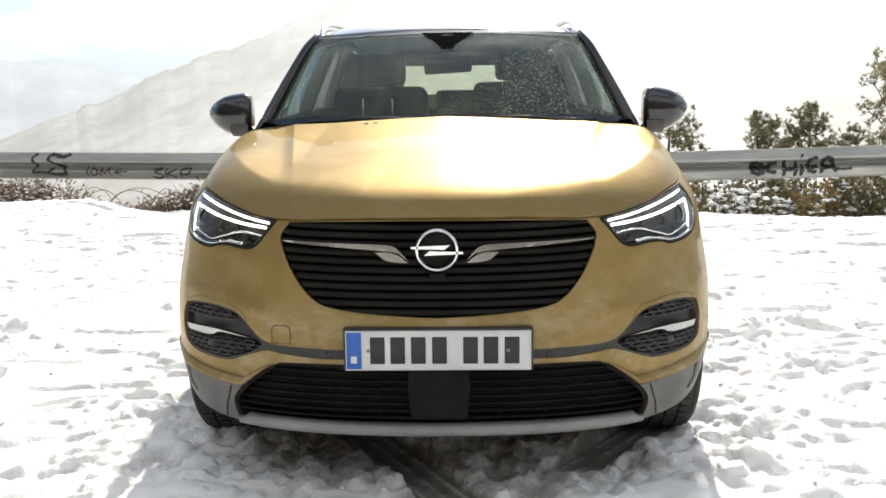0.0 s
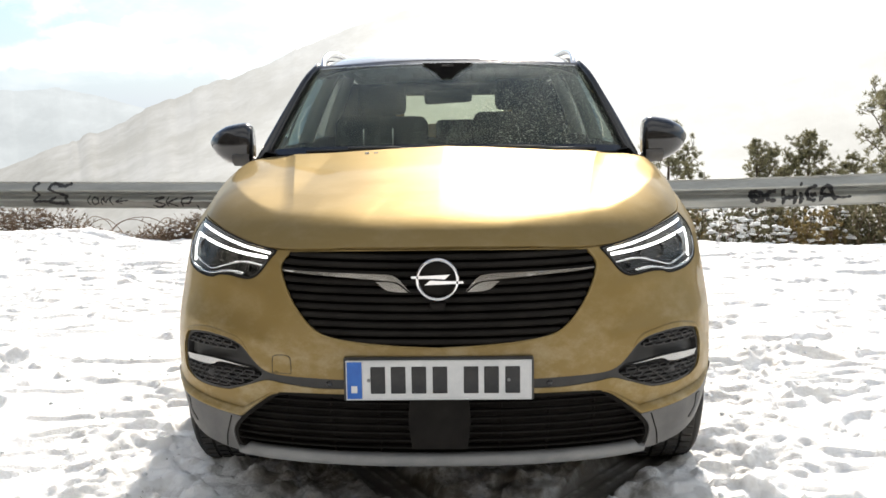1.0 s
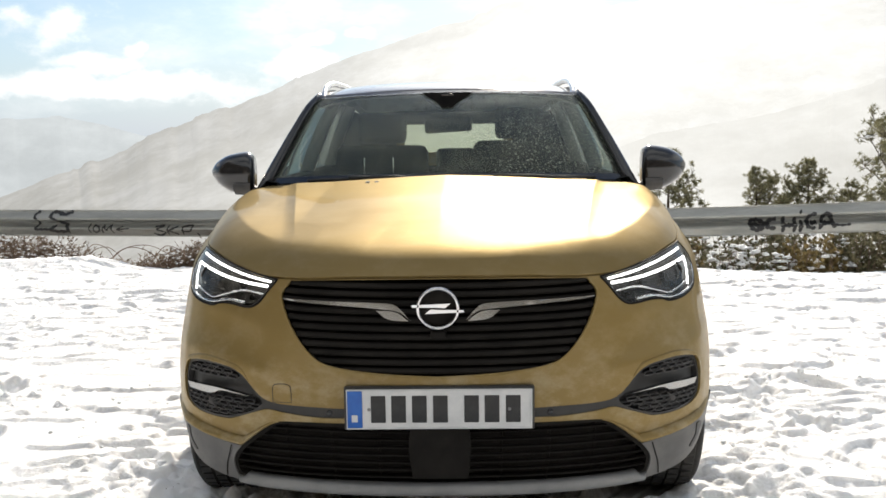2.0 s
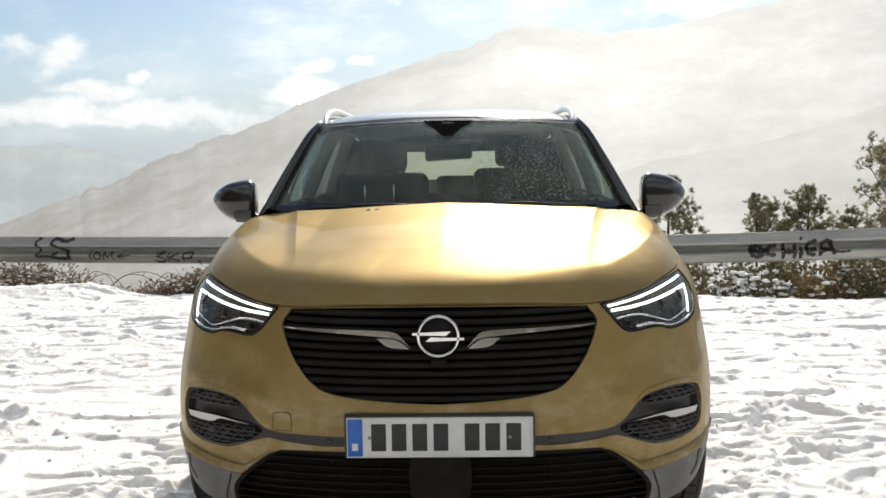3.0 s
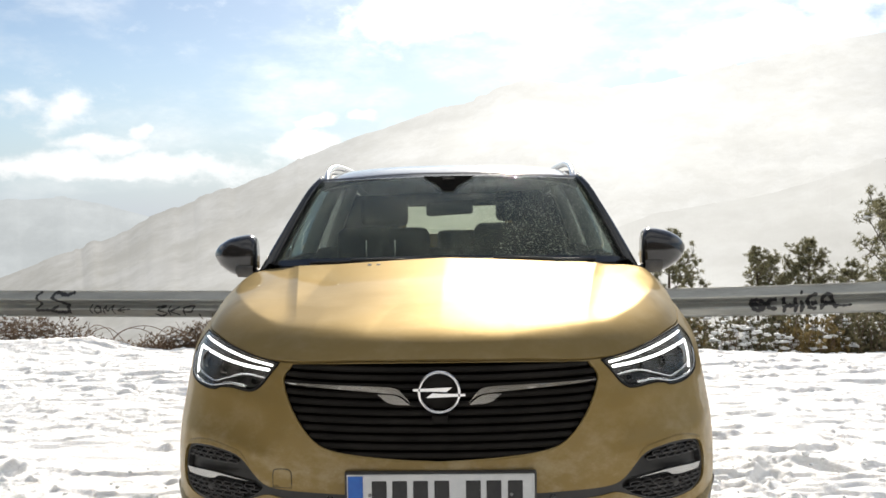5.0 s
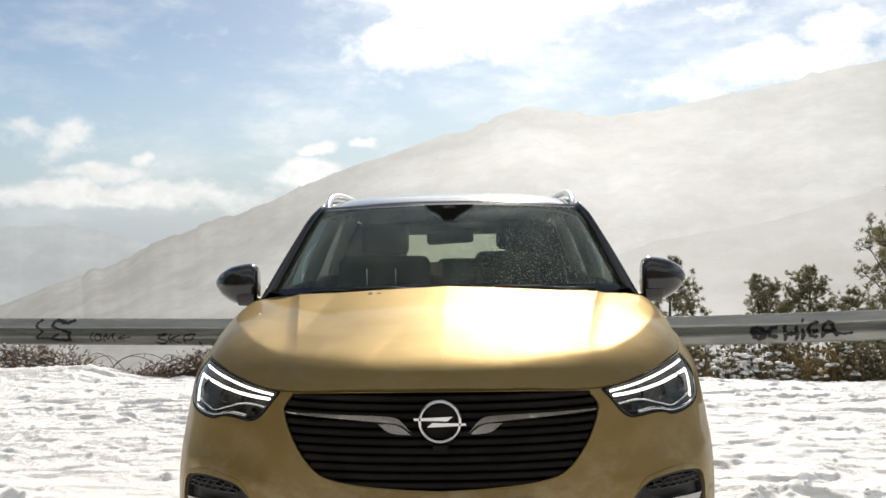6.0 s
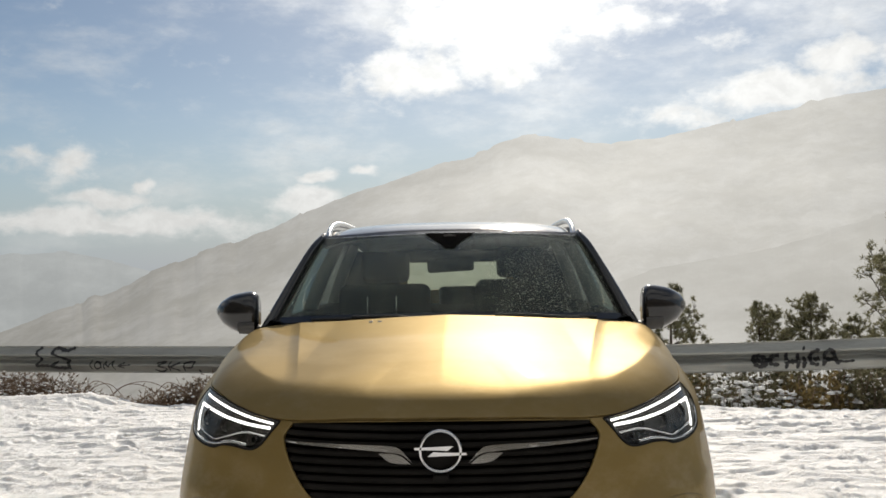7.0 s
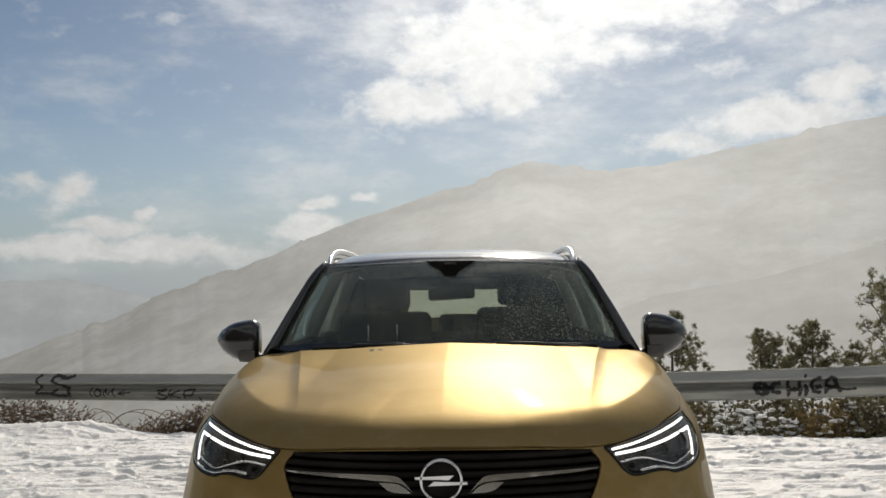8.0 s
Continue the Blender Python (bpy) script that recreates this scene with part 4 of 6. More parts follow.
    part("bumper_strip", sheet(nose, mine(rounded([(0.19, 0.523), (0.262, 0.526), (0.35, 0.531), (0.383, 0.538), (0.40, 0.527), (0.385, 0.515), (0.344, 0.508), (0.262, 0.498), (0.19, 0.498)])), (), 0.02, -0.006, 0.02), BLACK_PLASTIC, car)

# Tow-eye cover, outlined by its gap.
cap = rounded([(-0.369, 0.537), (-0.369, 0.537), (-0.368, 0.583), (-0.36, 0.5895), (-0.335, 0.5905), (-0.325, 0.584), (-0.3225, 0.538), (-0.3225, 0.538)])
path = nose(np.array([p[0] for p in cap]), np.array([p[1] for p in cap]))
part("tow_eye_gap", tube(list(path) + [path[0]], 0.0011, 5), BLACK_PLASTIC, bumper)
part("tow_eye_cover", sheet(nose, [(-0.3455 + (s + 0.3455) * 0.94, 0.563 + (z - 0.563) * 0.96) for s, z in cap], (), 0.012, 0.0012, 0.004), PAINT, bumper)

# Lower intake, side cladding and skid plate.
lower_loop = rounded(both_halves(LOWER))
intake = part("lower_intake", sheet(lambda s, z: nose(s, z) + np.array([0, 0.07, 0]), rounded(both_halves([(0, 0.484), (0.36, 0.484), (0.36, 0.484), (0.46, 0.40), (0.50, 0.33), (0.49, 0.28), (0.3, 0.27), (0, 0.27)])), (), 0.03), GRILLE_BLACK, car)
part("intake_frame", sheet(nose, rounded(both_halves([(0, 0.4815), (0.35, 0.4805), (0.374, 0.473), (0.374, 0.473), (0.456, 0.402), (0.492, 0.352), (0.499, 0.318), (0.492, 0.285), (0.4, 0.270), (0.225, 0.266), (0, 0.268)])), [lower_loop], 0.02, -0.006, 0.06), GRILLE_BLACK, intake)
for i in range(7):
    z = 0.312 + i * 0.0235
    half = inside(lower_loop, z) - 0.004
    s = np.linspace(-half, half, 41)
    part("intake_bar", tube(nose(s, z + 0 * s + 0.008 * (s / 0.48) ** 2) + np.array([0, 0.022, 0]), 0.0065, 8, squash=(1.8, 0.5)), GRILLE_BLACK, intake)
for side in (1, -1):
    for s0 in (0.13, 0.235, 0.34):
        z = np.linspace(0.29, 0.468, 9)
        part("intake_upright", tube(nose(side * s0 + 0 * z, z) + np.array([0, 0.034, 0]), 0.004, 6), GRILLE_BLACK, intake)
part("radar_cover", sheet(nose, rounded([(-0.062, 0.47), (-0.062, 0.47), (0.062, 0.47), (0.062, 0.47), (0.066, 0.40), (0.06, 0.31), (0.06, 0.31), (-0.06, 0.31), (-0.06, 0.31), (-0.066, 0.40)]), (), 0.02, -0.004, 0.03), GRILLE_BLACK, intake, "plain dark radar cover in the intake")
for side in (1, -1):
    clad = [(0.458, 0.399), (0.458, 0.399), (0.487, 0.402), (0.573, 0.412), (0.70, 0.426), (0.80, 0.438), (0.885, 0.442), (0.885, 0.442), (0.875, 0.375), (0.80, 0.333), (0.72, 0.312), (0.66, 0.294), (0.56, 0.279), (0.49, 0.272), (0.49, 0.272), (0.498, 0.318), (0.492, 0.352)]
    loop = rounded([(side * s, z) for s, z in (clad if side > 0 else clad[::-1])])
    body = part("bumper_cladding", sheet(nose, loop, (), 0.016, -0.002, 0.03), CORNER_GREY, car, "dusty dark grey corner cladding")
    for line, fat in ((rounded([(0.492, 0.392), (0.505, 0.36), (0.522, 0.325), (0.535, 0.282)], closed=False), 0.0016), (rounded([(0.458, 0.400), (0.487, 0.4035), (0.573, 0.4135), (0.70, 0.4275), (0.80, 0.440), (0.88, 0.444)], closed=False), 0.0042)):
        path = nose(np.array([side * p[0] for p in line]), np.array([p[1] for p in line]))
        part("panel_gap", tube(path, fat, 6), GRILLE_BLACK, body)
    slot = [(0.70, 0.41), (0.735, 0.405), (0.725, 0.365), (0.69, 0.335), (0.675, 0.34), (0.70, 0.37)]
    loop = rounded([(side * s, z) for s, z in (slot if side > 0 else slot[::-1])])
    part("air_slot", sheet(nose, loop, (), 0.012, 0.0005, 0.004), BLACK_PLASTIC, body)
s = np.linspace(-0.49, 0.49, 61)
rows = []
for rise, out in ((0.034, 0.030), (0.036, 0.004), (0.030, -0.010), (0.016, -0.018), (0.004, -0.016), (-0.003, -0.004), (-0.003, 0.06)):
    low = 0.258 + 0.012 * (np.abs(s) / 0.49) ** 2.2
    shrink = np.where(np.abs(s) > 0.47, 0.6, 1.0)
    rows.append(list(nose(s, low + rise * shrink) + np.stack([0 * s, out + 0 * s, 0 * s], -1)))
part("skid_plate", loft(rows), SILVER, car, "matt silver skid plate under the bumper")
part("under_tray", box(-0.60, 0.60, 0.40, 4.2, 0.22, 0.27, 0.02), BLACK_PLASTIC, car)

# Number plate on its holder; the characters stay plain bars.
tilt = Matrix.Translation((0.0, -0.012, 0.532))
holder = part("plate_holder", moved(box(-0.267, 0.267, -0.004, 0.02, -0.062, 0.062, 0.006), tilt), BLACK_PLASTIC, car)
plate = part("number_plate", moved(box(-0.26, 0.26, -0.010, -0.004, -0.0565, 0.0565, 0.004), tilt), PLATE_WHITE, car, "white number plate with a blue band and dark bars")
part("country_band", moved(box(-0.257, -0.215, -0.0120, -0.0095, -0.053, 0.053, 0.002), tilt), PLATE_BLUE, plate)
part("band_mark", moved(box(-0.245, -0.228, -0.0130, -0.0118, -0.036, -0.016, 0.001), tilt), PLATE_WHITE, plate)
for a in (-0.170, -0.113, -0.055, 0.004, 0.091, 0.148, 0.207):
    part("character_bar", moved(box(a - 0.0205, a + 0.0205, -0.0118, -0.0095, -0.0385, 0.0385, 0.002), tilt), PLATE_INK, plate)
for x in (-0.196, 0.196):
    part("plate_screw", moved(lathe([(-0.004, 0.0), (-0.004, 0.004), (0.0, 0.005)], 10), tilt @ Matrix.Translation((x, -0.0125, 0.0)) @ Matrix.Rotation(math.pi / 2, 4, "Z")), SILVER, plate)
part("plate_rim", moved(join(box(-0.26, 0.26, -0.013, -0.009, 0.053, 0.0565, 0.001), box(-0.26, 0.26, -0.013, -0.009, -0.0565, -0.053, 0.001), box(0.2565, 0.26, -0.013, -0.009, -0.0535, 0.0535, 0.001)), tilt), PLATE_WHITE, plate)

# Plan of the shoulder line where the flat of the bonnet breaks down to its rim: half widths over the length.
SHOULDER_Y = (0.1315, 0.136, 0.18, 0.235, 0.285, 0.39, 0.56, 0.76, 0.97, 1.2, 1.6)
SHOULDER_X = (0.0, 0.2, 0.30, 0.435, 0.51, 0.595, 0.672, 0.73, 0.77, 0.795, 0.812)


def reach_to(x, y, line):
    """How far plan points lie from a line of points."""
    run = np.r_[0, np.cumsum(np.hypot(*np.diff(line, axis=0).T))]
    even = np.linspace(0, run[-1], 500)
    line = np.stack([np.interp(even, run, line[:, 0]), np.interp(even, run, line[:, 1])], -1)
    return np.min(np.hypot(x[:, None] - line[None, :, 0], y[:, None] - line[None, :, 1]), axis=1)


def shoulder(x, y):
    """A soft ridge along the shoulder line, nothing at the rim and far inside."""
    q = np.abs(x)
    k = np.linspace(0, 1, 160)
    ridge_line = np.array(rounded(list(zip(SHOULDER_X, SHOULDER_Y)), closed=False, steps=12))
    front = nose(k, bonnet_edge(k))[:, :2]
    back = np.stack([0.849 - 0.014 * k, 1.165 + 0.365 * k], -1)
    to_rim, to_ridge = reach_to(q, y, np.concatenate([front, back])), reach_to(q, y, ridge_line)
    outside = q > np.interp(y, ridge_line[:, 1], ridge_line[:, 0], left=-1.0)
    room = np.where(outside, to_rim + to_ridge, np.maximum(to_rim - to_ridge, 0.0))
    high = (0.012 + 0.010 * np.clip(q / 0.45, 0, 1) ** 2) * np.clip(room / 0.10, 0, 1)
    soft = 0.005 + 0.06 * np.clip(1 - q / 0.55, 0, 1) ** 0.7
    near = np.sqrt(to_ridge**2 + soft**2) - soft
    return high * np.where(outside, np.clip(1 - near / np.maximum(room, 0.01), 0, 1), np.clip(1 - near / 0.30, 0, 1) ** 1.6)


# Bonnet: from its front edge back to the windscreen, with a middle crease and a crease on each side.
RISE_V = np.linspace(0, 1, 801)
RISE = curve_through((0, 0.02, 0.066, 0.137, 0.26, 0.427, 0.676, 1.0), (0, 0.085, 0.213, 0.343, 0.495, 0.65, 0.845, 1.0), RISE_V)
for _ in range(3):
    # even out the slope without moving either end
    wide = np.concatenate([-RISE[30:0:-1], RISE, 2 - RISE[-2:-32:-1]])
    RISE = np.convolve(wide, np.ones(61) / 61, "valid")


def bonnet(u, v):
    p0 = nose(u, bonnet_edge(u))
    q = np.abs(u)
    x1 = np.sign(u) * curve_through((0, 0.4, 0.7, 0.9, 1.0), (0, 0.42, 0.67, 0.785, 0.835), q)
    p1 = np.stack([x1, 1.24 + 0.26 * (np.abs(x1) / 0.795) ** 2.2, 1.104 - 0.030 * (np.abs(x1) / 0.795) ** 2.5 - 0.012 * np.clip((np.abs(x1) - 0.74) / 0.095, 0, 1) ** 2], -1)
    rise = np.interp(v, RISE_V, RISE)
    soft = curve_through((0, 0.02, 0.066, 0.137, 0.26, 0.427, 0.676, 1.0), (0, 0.045, 0.125, 0.235, 0.40, 0.60, 0.83, 1.0), v)
    rise = rise + (soft - rise) * curve_through((0, 0.3, 0.55, 0.78, 1.0), (0.0, 0.0, 0.25, 0.45, 0.3), q)
    p = p0 + (p1 - p0) * np.stack([v, v, rise], -1)
    flat = np.abs(p[:, 0])
    crease = 0.412 + 0.211 * v
    step = np.interp(flat - crease, (0.0, 0.012, 0.026, 0.04, 0.07, 0.14), (1.0, 0.66, 0.34, 0.14, 0.05, 0.0))
    strength = smooth(0.0, 0.45, v) * np.clip((1 - v) / 0.03 + 0.6, 0, 1)
    p[:, 2] += strength * (0.0075 * step * np.clip((v - 0.08) / 0.22, 0, 1) + 0.018 * np.clip(1 - flat / 0.45, 0, 1))
    p[:, 2] += shoulder(p[:, 0], p[:, 1]) * np.clip((1 - v) / 0.2, 0, 1)
    return p


us = np.concatenate([np.linspace(-1, 1, 281)])
vs = np.concatenate([np.linspace(0, 0.30, 50), np.linspace(0.31, 1, 90)])
us = np.sort(np.concatenate([us, [-0.465, -0.46, -0.455, 0.455, 0.46, 0.465]]))


def across(v):
    """Stations over the bonnet, one of which follows the side crease."""
    fine = np.linspace(0.25, 0.75, 200)
    uc = fine[np.argmin(np.abs(bonnet(fine, np.full_like(fine, v))[:, 0] - (0.412 + 0.211 * v)))]
    return np.sign(us) * np.interp(np.abs(us), (0, 0.46, 1), (0, uc, 1))


rows = [list(bonnet(across(v), np.full_like(us, v))) for v in vs]
bonnet_part = part("bonnet", loft(rows), PAINT, car, "creased gold bonnet")
edge = [Vector(p) + Vector((0, 0.004, -0.008)) for p in rows[0]]
part("bonnet_hem", loft([rows[0], edge, [p + Vector((0, 0.03, 0)) for p in edge]]), PAINT, bonnet_part)
for x in (-0.30, -0.265):
    part("washer_jet", moved(box(x - 0.008, x + 0.008, 1.13, 1.155, 1.1, 1.115, 0.003), Matrix.Translation((0, 0, -0.004))), CHROME, bonnet_part)

# Windscreen, cowl, pillars and roof.
def screen(u, v):
    x = u * (0.765 + (0.615 - 0.765) * v)
    y = (1.30 + 0.25 * u * u) * (1 - v) + (1.97 + 0.09 * u * u) * v
    z = (1.102 - 0.022 * u * u) * (1 - v) + (1.485 - 0.016 * u * u) * v
    swell = 0.03 * 4 * v * (1 - v) * (1 - 0.5 * u * u)
    return np.stack([x, y - swell * 0.5, z + swell * 0.8], -1)


us = np.linspace(-1, 1, 41)
part("windscreen", shell([list(screen(us, np.full_like(us, v))) for v in np.linspace(0.0, 1, 21)], 0.005), WINDSCREEN, car, "dusty raked windscreen").visible_shadow = False
frit = []
for v0, v1 in ((0.0, 0.055), (0.965, 1.0)):
    frit.append(loft([list(screen(us, np.full_like(us, v)) + np.array([0, -0.003, 0.003])) for v in np.linspace(v0, v1, 4)]))
part("windscreen_band", join(*frit), BLACK_GLOSS, car)
half = np.linspace(-1, 1, 15)
part("sensor_patch", loft([list(screen(half * wide, np.full_like(half, v)) + np.array([0, -0.003, 0.003])) for v, wide in ((0.962, 0.19), (0.92, 0.16), (0.87, 0.115), (0.82, 0.075), (0.77, 0.05), (0.735, 0.035))]), FRIT, car)
at = screen(np.array([0.0]), np.array([0.905]))[0] + np.array([0, -0.006, 0.004])
part("sensor_window", box(-0.028, 0.028, at[1] - 0.006, at[1] + 0.006, at[2] - 0.004, at[2] + 0.006, 0.003), LAMP_DARK, car)
low = bonnet(np.linspace(-1, 1, 41), np.ones(41))
part("scuttle", loft([list(low + np.array([0, -0.03, -0.012])), list(low + np.array([0, 0.02, -0.012])), list(screen(us, np.zeros(41)) + np.array([0, -0.005, -0.004])), list(screen(us, np.full(41, 0.03)))]), BLACK_PLASTIC, car)
for x0, x1, lift in ((-0.58, 0.06, 0.028), (0.02, 0.62, 0.03)):
    u = np.linspace(x0, x1, 15) / 0.76
    path = screen(u, np.full_like(u, 0.012) + lift * 0.3) + np.array([0, -0.016, 0.003])
    wiper = part("wiper", tube(path, 0.007, 6), BLACK_PLASTIC, car)
    part("wiper_arm", tube([path[4] + np.array([0, -0.006, 0.006]), path[8] + np.array([0, -0.014, 0.005]), path[13] + np.array([0, -0.03, -0.01])], 0.008, 6), BLACK_PLASTIC, wiper)

PILLAR = [(0.0, (0.82, 1.47, 1.045), (0.845, 1.62, 1.03)), (0.25, (0.770, 1.62, 1.17), (0.80, 1.74, 1.15)), (0.55, (0.704, 1.80, 1.325), (0.735, 1.90, 1.30)), (0.8, (0.654, 1.95, 1.436), (0.675, 2.05, 1.405)), (1.0, (0.622, 2.07, 1.487), (0.632, 2.16, 1.465))]
for side in (1, -1):
    rows = []
    for v in np.linspace(0, 1, 15):
        glass_edge = screen(np.array([side * 0.985]), np.array([v]))[0]
        outer = np.array([curve_through([p[0] for p in PILLAR], [p[1][k] for p in PILLAR], v) for k in range(3)]) * (side, 1, 1)
        rear = np.array([curve_through([p[0] for p in PILLAR], [p[2][k] for p in PILLAR], v) for k in range(3)]) * (side, 1, 1)
        inner = rear * (0.93, 1, 1)
        rows.append([glass_edge, glass_edge * 0.45 + outer * 0.55 + np.array([0, -0.012, 0.01]), outer, rear, inner])
    part("windscreen_pillar", loft(rows, closed=True, caps=True), BLACK_GLOSS, car, "gloss black windscreen pillar")
    part("corner_trim", loft([[(side * 0.795, y, 1.04), (side * 0.775, y, zt), (side * 0.765, y, zt), (side * 0.77, y, 1.04)] for y, zt in ((1.50, 1.07), (1.60, 1.125), (1.72, 1.16), (1.80, 1.085), (2.3, 1.08))], closed=True, caps=True), CABIN, car)
    path = [screen(np.array([side * 0.99]), np.array([v]))[0] + np.array([side * 0.006, -0.006, 0.008]) for v in np.linspace(0.02, 0.98, 12)]
    part("pillar_seal", tube(path, 0.005, 6), CLADDING, car)


for side in (1, -1):
    rows = []
    for y, high in ((1.48, 1.06), (1.58, 1.13), (1.70, 1.20), (1.82, 1.20), (1.94, 1.12)):
        rows.append([(side * (0.795 - 0.30 * (z - 1.03)), y, z) for z in (1.02, (1.02 + high) / 2, high)])
    part("sail_panel", shell(rows, 0.012), CABIN, car)


def roof(u, v):
    """v from the windscreen's top (0) to the tail (1), u across."""
    y = 1.97 + 0.09 * u * u + v * (2.28 - 0.1 * u * u)
    half = curve_through((0, 0.05, 0.4, 0.8, 1.0), (0.622, 0.632, 0.645, 0.615, 0.575), v)
    crown = curve_through((0, 0.010, 0.03, 0.1, 0.25, 0.5, 0.8, 1.0), (1.485, 1.4935, 1.504, 1.528, 1.553, 1.557, 1.515, 1.45), v)
    z = crown - 0.035 * np.abs(u) ** 2.6 - 0.02 * np.abs(u) ** 10
    return np.stack([u * half, y, z], -1)


us2 = np.linspace(-1, 1, 41)
part("roof", shell([list(roof(us2, np.full_like(us2, v))) for v in np.concatenate([np.linspace(0, 0.1, 8), np.linspace(0.14, 1, 18)])], 0.02), BLACK_GLOSS, car, "gloss black roof")
for side in (1, -1):
    y = np.array([2.06, 2.10, 2.16, 2.24, 2.36, 2.6, 3.0, 3.4, 3.7, 3.82, 3.88])
    lift = 1.25 * np.array([0.000, 0.010, 0.022, 0.029, 0.033, 0.034, 0.034, 0.032, 0.028, 0.016, 0.0])
    at = roof(np.full(len(y), side * 0.955), (y - 2.04) / 2.2)
    path = np.stack([at[:, 0] - side * 0.004, y, at[:, 2] + lift], -1)
    part("roof_rail", tube(rounded(path, closed=False, steps=3), 0.016, 10, squash=(0.8, 1.0)), SATIN_STEEL, car, "satin aluminium roof rail")

# Sides: one panel each from sill to belt with both wheel openings, doors outlined by gaps.
AXLES, WHEEL_R, ARCH_R = (0.90, 3.57), 0.352, 0.40


def flank(y, z):
    x = curve_through((0.22, 0.3, 0.42, 0.55, 0.75, 0.9, 1.0, 1.06), (0.84, 0.89, 0.925, 0.93, 0.915, 0.895, 0.85, 0.775), z)
    plan = curve_through((0.6, 0.85, 1.3, 2.2, 3.3, 3.9, 4.25, 4.42), (0.955, 0.965, 0.97, 1.03, 1.03, 1.0, 0.93, 0.84), y)
    return np.stack([x * plan, y, z + 0 * x], -1)


belt = [(y, float(curve_through((0.9, 1.5, 2.6, 3.6, 4.4), (0.97, 1.005, 1.05, 1.06, 1.03), y))) for y in np.linspace(4.40, 1.12, 30)]


def opening(y0, start, stop, count=20):
    return [(y0 + ARCH_R * math.cos(a), 0.345 + ARCH_R * math.sin(a)) for a in np.linspace(radians(start), radians(stop), count)]


panel = [(4.42, 0.35), (4.43, 0.6), (4.43, 0.9)] + belt + [(1.08, 0.99), (1.06, 0.90), (1.02, 0.80)] + opening(AXLES[0], 72, -18) + [(1.40, 0.235), (2.2, 0.225), (3.08, 0.235)] + opening(AXLES[1], 198, -18)
for side in (1, -1):
    def mapped(y, z):
        return flank(y, z) * np.array([side, 1, 1])

    wall = part("body_side", sheet(mapped, panel if side > 0 else panel[::-1], (), 0.05, 0.0, 0.02), PAINT, car, "gold body side with two doors")
    for loop in ([(1.52, 1.02), (1.50, 0.75), (1.56, 0.40), (1.60, 0.32), (2.5, 0.32), (2.56, 0.6), (2.56, 1.03)], [(2.58, 1.03), (2.58, 0.5), (2.62, 0.32), (3.10, 0.34), (3.20, 0.62), (3.46, 0.85), (3.50, 1.03)]):
        line = rounded(loop, closed=False)
        part("door_gap", tube(mapped(np.array([p[0] for p in line]), np.array([p[1] for p in line])), 0.003, 5), BLACK_PLASTIC, wall)
    for y in (2.42, 3.33):
        part("door_handle", tube(mapped(np.linspace(y - 0.10, y + 0.08, 7), np.full(7, 0.90)) + np.array([side * 0.02, 0, 0]), 0.011, 8), PAINT, wall)
    for y0 in AXLES:
        ring = [(y0 + (ARCH_R + 0.01) * math.cos(a), 0.345 + (ARCH_R + 0.01) * math.sin(a)) for a in np.linspace(radians(-16 if y0 > 2 else -14), radians(196 if y0 > 2 else 168), 33)]
        pts = [p for p in ring]
        line = np.array([flank(np.array([p[0]]), np.array([max(p[1], 0.25)]))[0] * (side, 1, 1) for p in pts])
        if y0 < 2:
            line[:, 0] = np.sign(side) * np.minimum(np.abs(line[:, 0]), 0.845)
        part("wheel_arch_trim", tube(line, 0.016 if y0 < 2 else 0.022, 8), CLADDING, car, "dark grey wheel arch trim")
    glass_rows = []
    for y, top_y, top in ((1.64, 2.15, 1.445), (2.2, 2.45, 1.475), (2.57, 2.72, 1.475), (2.9, 2.95, 1.475), (3.5, 3.45, 1.455), (4.0, 3.85, 1.41)):
        lo, hi = flank(np.array([y]), np.array([1.045]))[0] * (side, 1, 1), np.array([side * (0.645 if y < 3.9 else 0.61), top_y, top])
        glass_rows.append([lo + (hi - lo) * t + np.array([side * 0.02 * 4 * t * (1 - t), 0, 0]) for t in np.linspace(0, 1, 7)])
    part("front_side_window", shell(glass_rows[:3], 0.004), FRONT_GLASS, car, "clear front side window").visible_shadow = False
    part("rear_side_window", shell(glass_rows[2:], 0.004), DARK_GLASS, car, "dark tinted rear side window").visible_shadow = False
    for y0, top_y in ((2.57, 2.72), (3.52, 3.45)):
        rows = []
        for t in np.linspace(0, 1, 7):
            lo, hi = np.array([side * 0.80, y0, 1.04]), np.array([side * 0.64, top_y, 1.46])
            c = lo + (hi - lo) * t + np.array([side * 0.012 * 4 * t * (1 - t), 0, 0])
            rows.append([c + np.array([side * 0.018, -0.035, 0]), c + np.array([side * 0.018, 0.035, 0]), c + np.array([-side * 0.05, 0.045, 0]), c + np.array([-side * 0.05, -0.045, 0])])
        part("door_pillar", loft(rows, closed=True, caps=True), CABIN_GREY, car)

# Tail: closes the body behind, with a rear window in it.
tail = thing("tailgate", "gold tailgate with a rear window", "")
tail.parent = car
outer = [(-0.77, 4.42, 0.35), (0.77, 4.42, 0.35), (0.80, 4.44, 0.75), (0.76, 4.42, 1.02), (0.58, 4.22, 1.44), (-0.58, 4.22, 1.44), (-0.76, 4.42, 1.02), (-0.80, 4.44, 0.75)]
inner = [(-0.30, 4.43, 1.145), (0.30, 4.43, 1.145), (0.345, 4.42, 1.165), (0.355, 4.40, 1.20), (0.35, 4.28, 1.36), (-0.35, 4.28, 1.36), (-0.355, 4.40, 1.20), (-0.345, 4.42, 1.165)]
bm = loft([outer, inner], closed=True)
bmesh.ops.recalc_face_normals(bm, faces=bm.faces)
